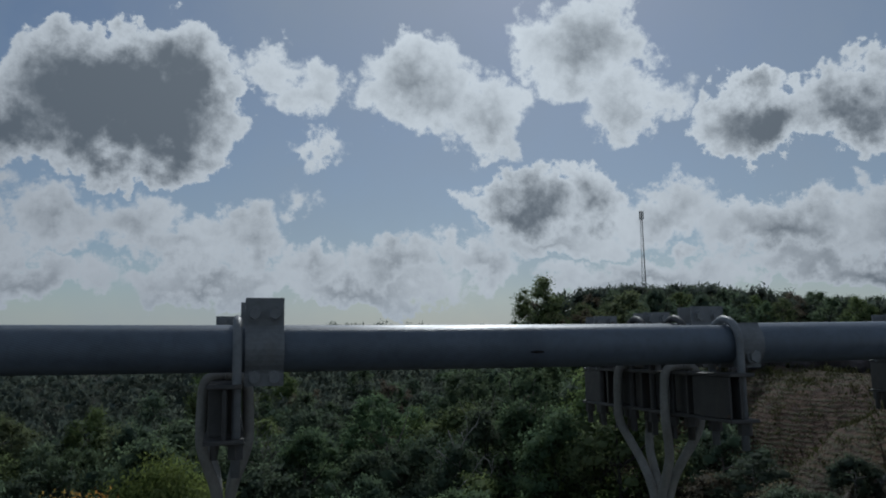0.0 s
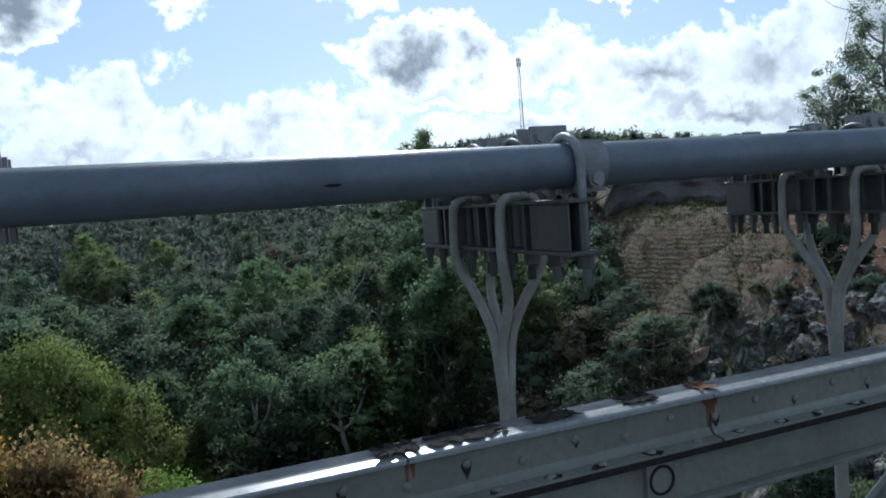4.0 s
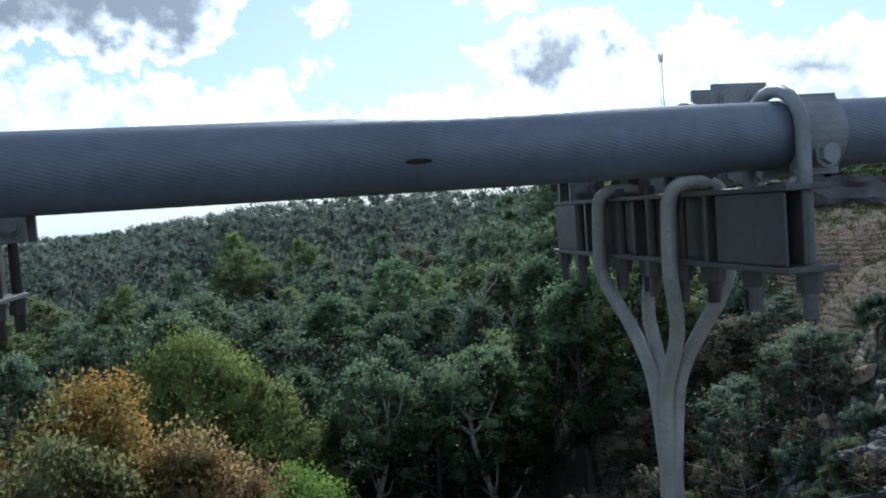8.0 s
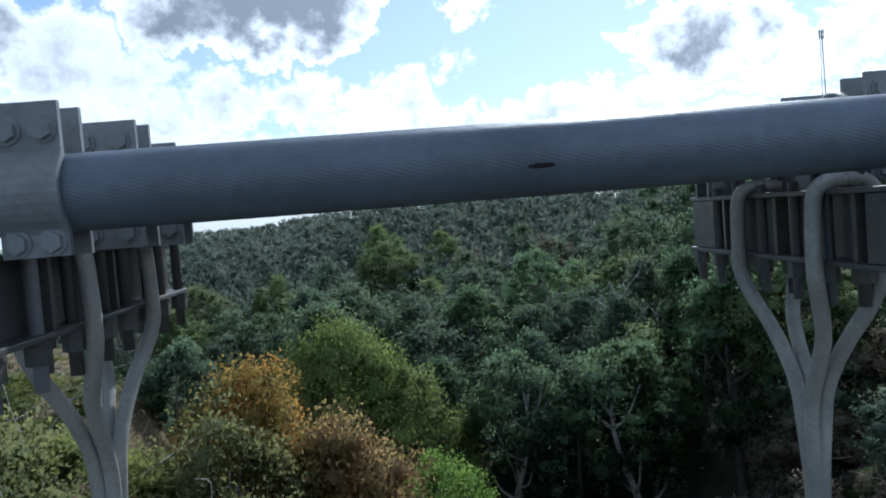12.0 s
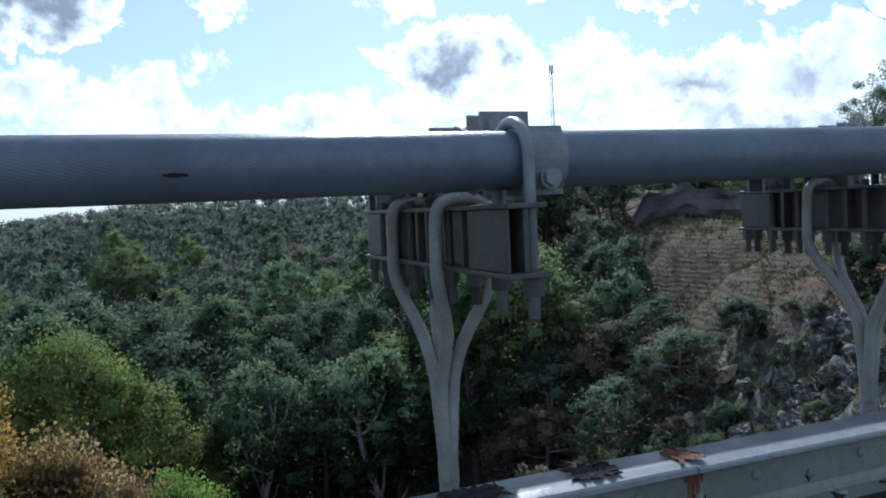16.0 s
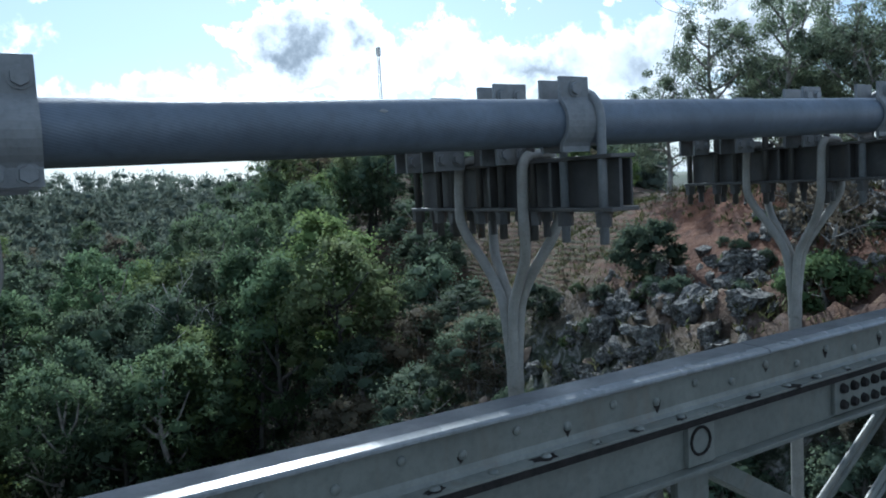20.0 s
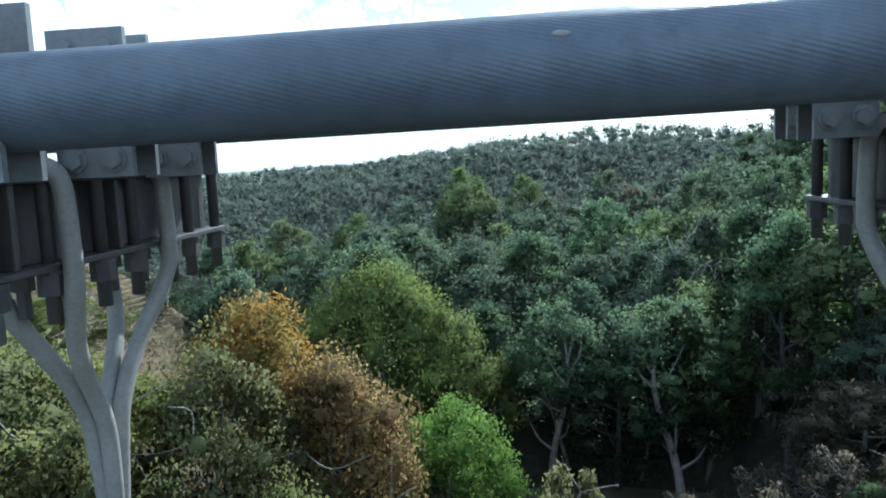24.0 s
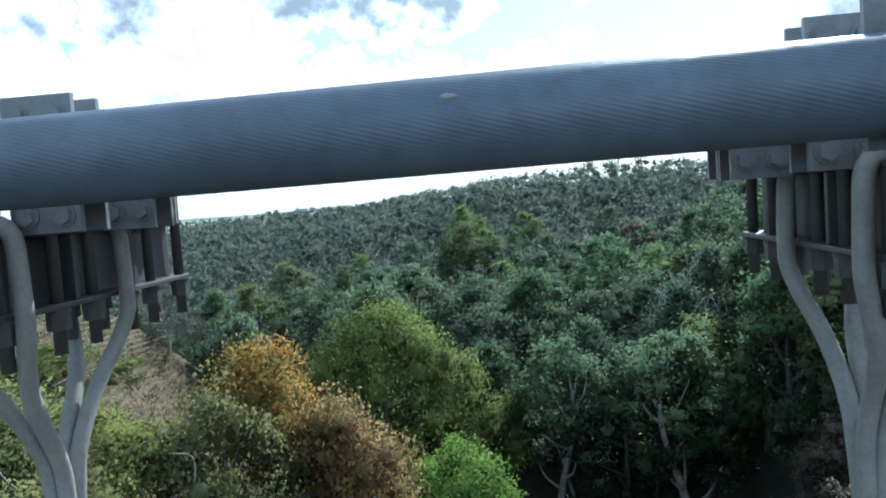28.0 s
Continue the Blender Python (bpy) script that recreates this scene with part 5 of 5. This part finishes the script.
def scatter_rocks():
    rng = random.Random(21)
    for cx, cy, rx, ry, count, small, large in PATCHES:
        for i in range(count):
            x, y = cx + rng.gauss(0, 0.6) * rx, cy + rng.gauss(0, 0.6) * ry
            s = small + (large - small) * rng.random() ** 1.8
            ob = part_of("rock", ROCKS[i % 6] if rng.random() > 0.2 else WARM_ROCKS[i % 2], None)
            ob.location = (x, y, ground(x, y) - 0.02 * s)
            # beds of rock that dip the same way
            ob.rotation_euler = (rng.gauss(0.35, 0.2), rng.gauss(-0.3, 0.2), rng.gauss(0.5, 0.5))
            ob.scale = (s * rng.uniform(1.1, 2.1), s * rng.uniform(0.7, 1.1), s * rng.uniform(0.55, 1.0))
            tagged(ob, "jagged grey limestone boulder on the bank", "rock", "bank boulders")
    # larger blocks in four groups: centre, spread, number, sizes
    blocks = [outcrop_mesh(q) for q in (3, 4, 5, 6, 7, 8)]
    for cx, cy, rx, ry, count, small, large in ((19.3, 15.4, 1.7, 2.2, 62, 0.3, 1.05), (21.4, 12.6, 2.4, 1.8, 48, 0.3, 1.05), (15.8, 9.6, 2.0, 4.4, 44, 0.5, 1.7), (25.0, 10.4, 2.0, 1.6, 24, 0.4, 1.3), (28.0, 12.0, 2.6, 2.6, 26, 0.35, 1.1)):
        for i in range(count):
            x, y = cx + rng.gauss(0, 0.62) * rx, cy + rng.gauss(0, 0.62) * ry
            s = small + (large - small) * rng.random() ** 1.6
            ob = part_of("rock_outcrop", blocks[(i * 5 + int(cx)) % 6], None)
            ob.location = (x, y, ground(x, y) + 0.08 * s)
            ob.rotation_euler = (rng.gauss(0.1, 0.18), rng.gauss(-0.15, 0.18), rng.choice((0.4, 3.5)) + rng.gauss(0, 0.45))
            ob.scale = (s * rng.uniform(1.0, 1.5), s * rng.uniform(0.7, 1.0), s * rng.uniform(0.65, 1.05))
            tagged(ob, "weathered grey limestone block with fluted faces", "rock", "bank outcrops")
    ob = part_of("boulder", blocks[2], None)
    ob.location, ob.scale = (26.2, 12.4, ground(26.2, 12.4) + 0.5), (2.4, 2.0, 2.1)
    tagged(ob, "large smooth grey boulder on the bank", "rock")


for rock in ROCKS:
    rock.materials.append(ROCK)
WARM_ROCKS = [rock_mesh(s) for s in (11, 12)]
for rock in WARM_ROCKS:
    rock.materials.append(ROCK_WARM)
scatter_rocks()


def make_cliff():
    """Old quarry face above the brown slope."""
    bm = bmesh.new()
    cols, rows = 60, 9
    grid = []
    for i in range(cols):
        f = i / (cols - 1)
        x, y = 28.5 + 10.5 * f, 38.5 - 5.5 * f
        line = []
        for j in range(rows):
            h = j / (rows - 1)
            w = noise.noise((f * 9, h * 3, 2.0)) * 0.7
            edge = sm(0, 0.12, f) * sm(1.0, 0.7, f)
            line.append(bm.verts.new((x + w * 0.5 + h * 0.5, y + w + h * 0.7, ground(x, y) - 0.6 + 2.5 * h * (0.35 + 0.65 * edge) + noise.noise((f * 14, 5, h)) * 0.2)))
        grid.append(line)
    back = [bm.verts.new(g[-1].co + Vector((2.5, 4.0, -0.4))) for g in grid]
    for i in range(cols - 1):
        for j in range(rows - 1):
            bm.faces.new((grid[i][j], grid[i + 1][j], grid[i + 1][j + 1], grid[i][j + 1]))
        bm.faces.new((grid[i][-1], grid[i + 1][-1], back[i + 1], back[i]))
    ob = part("cliff", bm, CLIFF)
    tagged(ob, "dark rock face of an old cutting above the slope", "cliff", kind="structure")


make_cliff()

SHRUBS = [
    make_tree(tree_meshes(71, 1.9, 1.1, 0.0, 46, 120, 0.10, 6, 0.03, 0.32, 0.2, dense=0.72, blades=True), TWIG, LEAF_DARK, "dark rounded shrub on the brown slope", "shrub", "bank shrubs", "shrub"),
    make_tree(tree_meshes(72, 1.5, 1.2, 0.0, 46, 110, 0.10, 6, 0.03, 0.30, 0.2, dense=0.66, blades=True), TWIG, LEAF_SHRUB, "green shrub among the rocks", "shrub", "bank shrubs", "shrub"),
    make_tree(tree_meshes(73, 3.6, 1.5, 0.1, 40, 52, 0.19, 7, 0.04, 0.28, 0.4, 20), TWIG, LEAF_BROWN, "pale brownish bush at the foot of the bank", "shrub", "bank shrubs", "shrub"),
]


def plant_shrubs():
    rng = random.Random(33)
    spots = [(0, 21.9, 15.7, 1.0), (1, 21.4, 9.5, 0.9), (2, 19.8, 33.0, 1.0), (0, 20.6, 13.6, 0.6), (1, 17.5, 14.2, 0.55), (0, 17.2, 17.2, 0.55), (1, 24.4, 9.4, 0.35), (1, 15.2, 9.6, 0.8), (0, 15.3, 11.2, 0.9), (0, 16.8, 4.6, 0.5), (0, 15.8, 8.2, 0.9), (1, 14.6, 10.4, 0.9), (0, 17.2, 6.8, 0.8), (0, 16.4, 5.6, 0.9), (1, 17.8, 4.2, 0.6), (0, 14.2, 8.0, 1.0), (0, 13.6, 12.0, 1.0), (1, 18.4, 7.4, 0.5), (0, 15.0, 6.0, 1.0), (1, 21.4, 15.4, 0.3)]
    while len(spots) < 95:
        t = rng.random()
        x, y = 8 + 19 * t + rng.uniform(-3, 3), 26 - 15 * t + rng.uniform(-5, 5)
        if x > 20.0 and y > 12.5 or x > 25 or 16.8 < x < 23 and 10.5 < y < 19:
            continue
        spots.append((rng.choice((0, 1, 1, 2)), x, y, rng.uniform(0.35, 0.8)))
    # low weeds in the gaps of the rocks
    for _ in range(34):
        f = rng.random()
        spots.append((rng.choice((0, 1, 1)), 18.2 + 7.0 * f + rng.gauss(0, 1.2), 16.4 - 6.4 * f + rng.gauss(0, 1.5), rng.uniform(0.16, 0.34)))
    for k, x, y, s in spots[3:]:
        plant(SHRUBS[k], x, y, s, rng.uniform(0, 6.28), 0.15)
    for (k, x, y, s) in spots[:3]:
        SHRUBS[k].location = (x, y, ground(x, y) - 0.1)


plant_shrubs()


def make_mast():
    """Guyless lattice mast on the hill."""
    x, y = 33.1, 55.1
    z = ground(x, y)
    top = 13.3
    m = thing("lattice_mast", "slender grey steel lattice mast on the wooded hill", "mast", at=(x, y, z))
    h = top - z
    def half(f):
        return 0.26 - 0.17 * f
    for k in range(3):
        a = 2.094 * k + 0.4
        bm = bmesh.new()
        rod(bm, (half(0) * math.cos(a), half(0) * math.sin(a), -0.5), (half(1) * math.cos(a), half(1) * math.sin(a), h), 0.022, 0.018, 6)
        part("leg", bm, STEEL_DARK, m)
    n = 22
    for i in range(n):
        f0, f1 = i / n, (i + 1) / n
        bm = bmesh.new()
        for k in range(3):
            a, b = 2.094 * k + 0.4, 2.094 * (k + 1) + 0.4
            rod(bm, (half(f0) * math.cos(a), half(f0) * math.sin(a), f0 * h), (half(f1) * math.cos(b), half(f1) * math.sin(b), f1 * h), 0.009, sides=4)
            rod(bm, (half(f1) * math.cos(a), half(f1) * math.sin(a), f1 * h), (half(f1) * math.cos(b), half(f1) * math.sin(b), f1 * h), 0.009, sides=4)
        part("bracing", bm, STEEL_DARK, m)
    for k in range(3):
        a = 2.094 * k + 1.0
        part("antenna", boxed(0.17 * math.cos(a) - 0.035, 0.17 * math.cos(a) + 0.035, 0.17 * math.sin(a) - 0.035, 0.17 * math.sin(a) + 0.035, h - 0.75, h - 0.05, 0.01), WALL, m)


make_mast()


def make_stone_wall():
    """Low pale retaining wall on top of the soil hill."""
    w = thing("stone_wall", "low pale stone retaining wall on the soil hill", "wall", at=(0, 0, 0))
    rng = random.Random(3)
    foot = min(ground(-24.4, 34.6), ground(-19.6, 35.4)) - 0.2
    courses = max(3, math.ceil((-1.35 - foot) / 0.27))
    for i in range(14):
        for j in range(courses):
            x, y = -24.4 + 0.34 * i + 0.17 * (j % 2), 34.6 + 0.06 * i
            z = foot + 0.27 * j
            part("stone", boxed(x, x + 0.33, y + rng.uniform(-0.03, 0.03), y + 0.3, z, z + 0.262, 0.02), WALL, w)


make_stone_wall()


def make_river():
    bm = bmesh.new()
    left, right = [], []
    for i in range(16):
        x = -13 + 46 * i / 15
        y, wd = river_y(x), 1.7
        left.append(bm.verts.new((x, y + wd, -14.3)))
        right.append(bm.verts.new((x, y - wd, -14.3)))
    for i in range(15):
        bm.faces.new((left[i], right[i], right[i + 1], left[i + 1]))

    def build(n):
        obj = n.add("ShaderNodeTexCoord").outputs["Object"]
        col = n.ramp(n.noise(obj, 0.5, 4), ((0.3, (0.09, 0.085, 0.05)), (0.7, (0.17, 0.155, 0.10))))
        bp = n.add("ShaderNodeBump", Strength=0.15, Distance=0.05, Height=n.noise(obj, 3.0, 4))
        n.out(n.add("ShaderNodeBsdfPrincipled", **{"Base Color": col, "Roughness": 0.16, "Normal": bp.outputs[0]}))
    tagged(part("river", bm, material("muddy_water", build)), "still muddy olive river water", "water", kind="structure")


make_river()


def make_grass():
    """Dry tufts over the open slopes, uncountable."""
    rng = np.random.default_rng(9)
    clumps = []
    tries = 0
    while len(clumps) < 7000 and tries < 90000:
        tries += 1
        if rng.random() < 0.72:
            x, y = rng.uniform(12, 42), rng.uniform(8, 46)
            if y > 52 - 0.2 * x or x < 14 + 0.15 * y:
                continue
        else:
            x, y = rng.uniform(-26, -5), rng.uniform(14, 40)
        z = ground(x, y)
        # tufts keep to the narrow terraces along the slope
        if (z * 4.6 + 0.6 * noise.noise((x * 0.6, y * 0.6, 4.0))) % 1.0 > 0.45 or noise.noise((x * 0.16, y * 0.16, 8.0)) < -0.32:
            continue
        clumps.append(((x, y, z + 0.05), rng.uniform(0.14, 0.30)))
    ob = part_of("grass", leaf_mesh(rng, clumps, 10, 0.20, -0.9, 0.22, False), GRASS)
    tagged(ob, "dry tufted grass on the open slopes", "grass", kind="stuff")


make_grass()
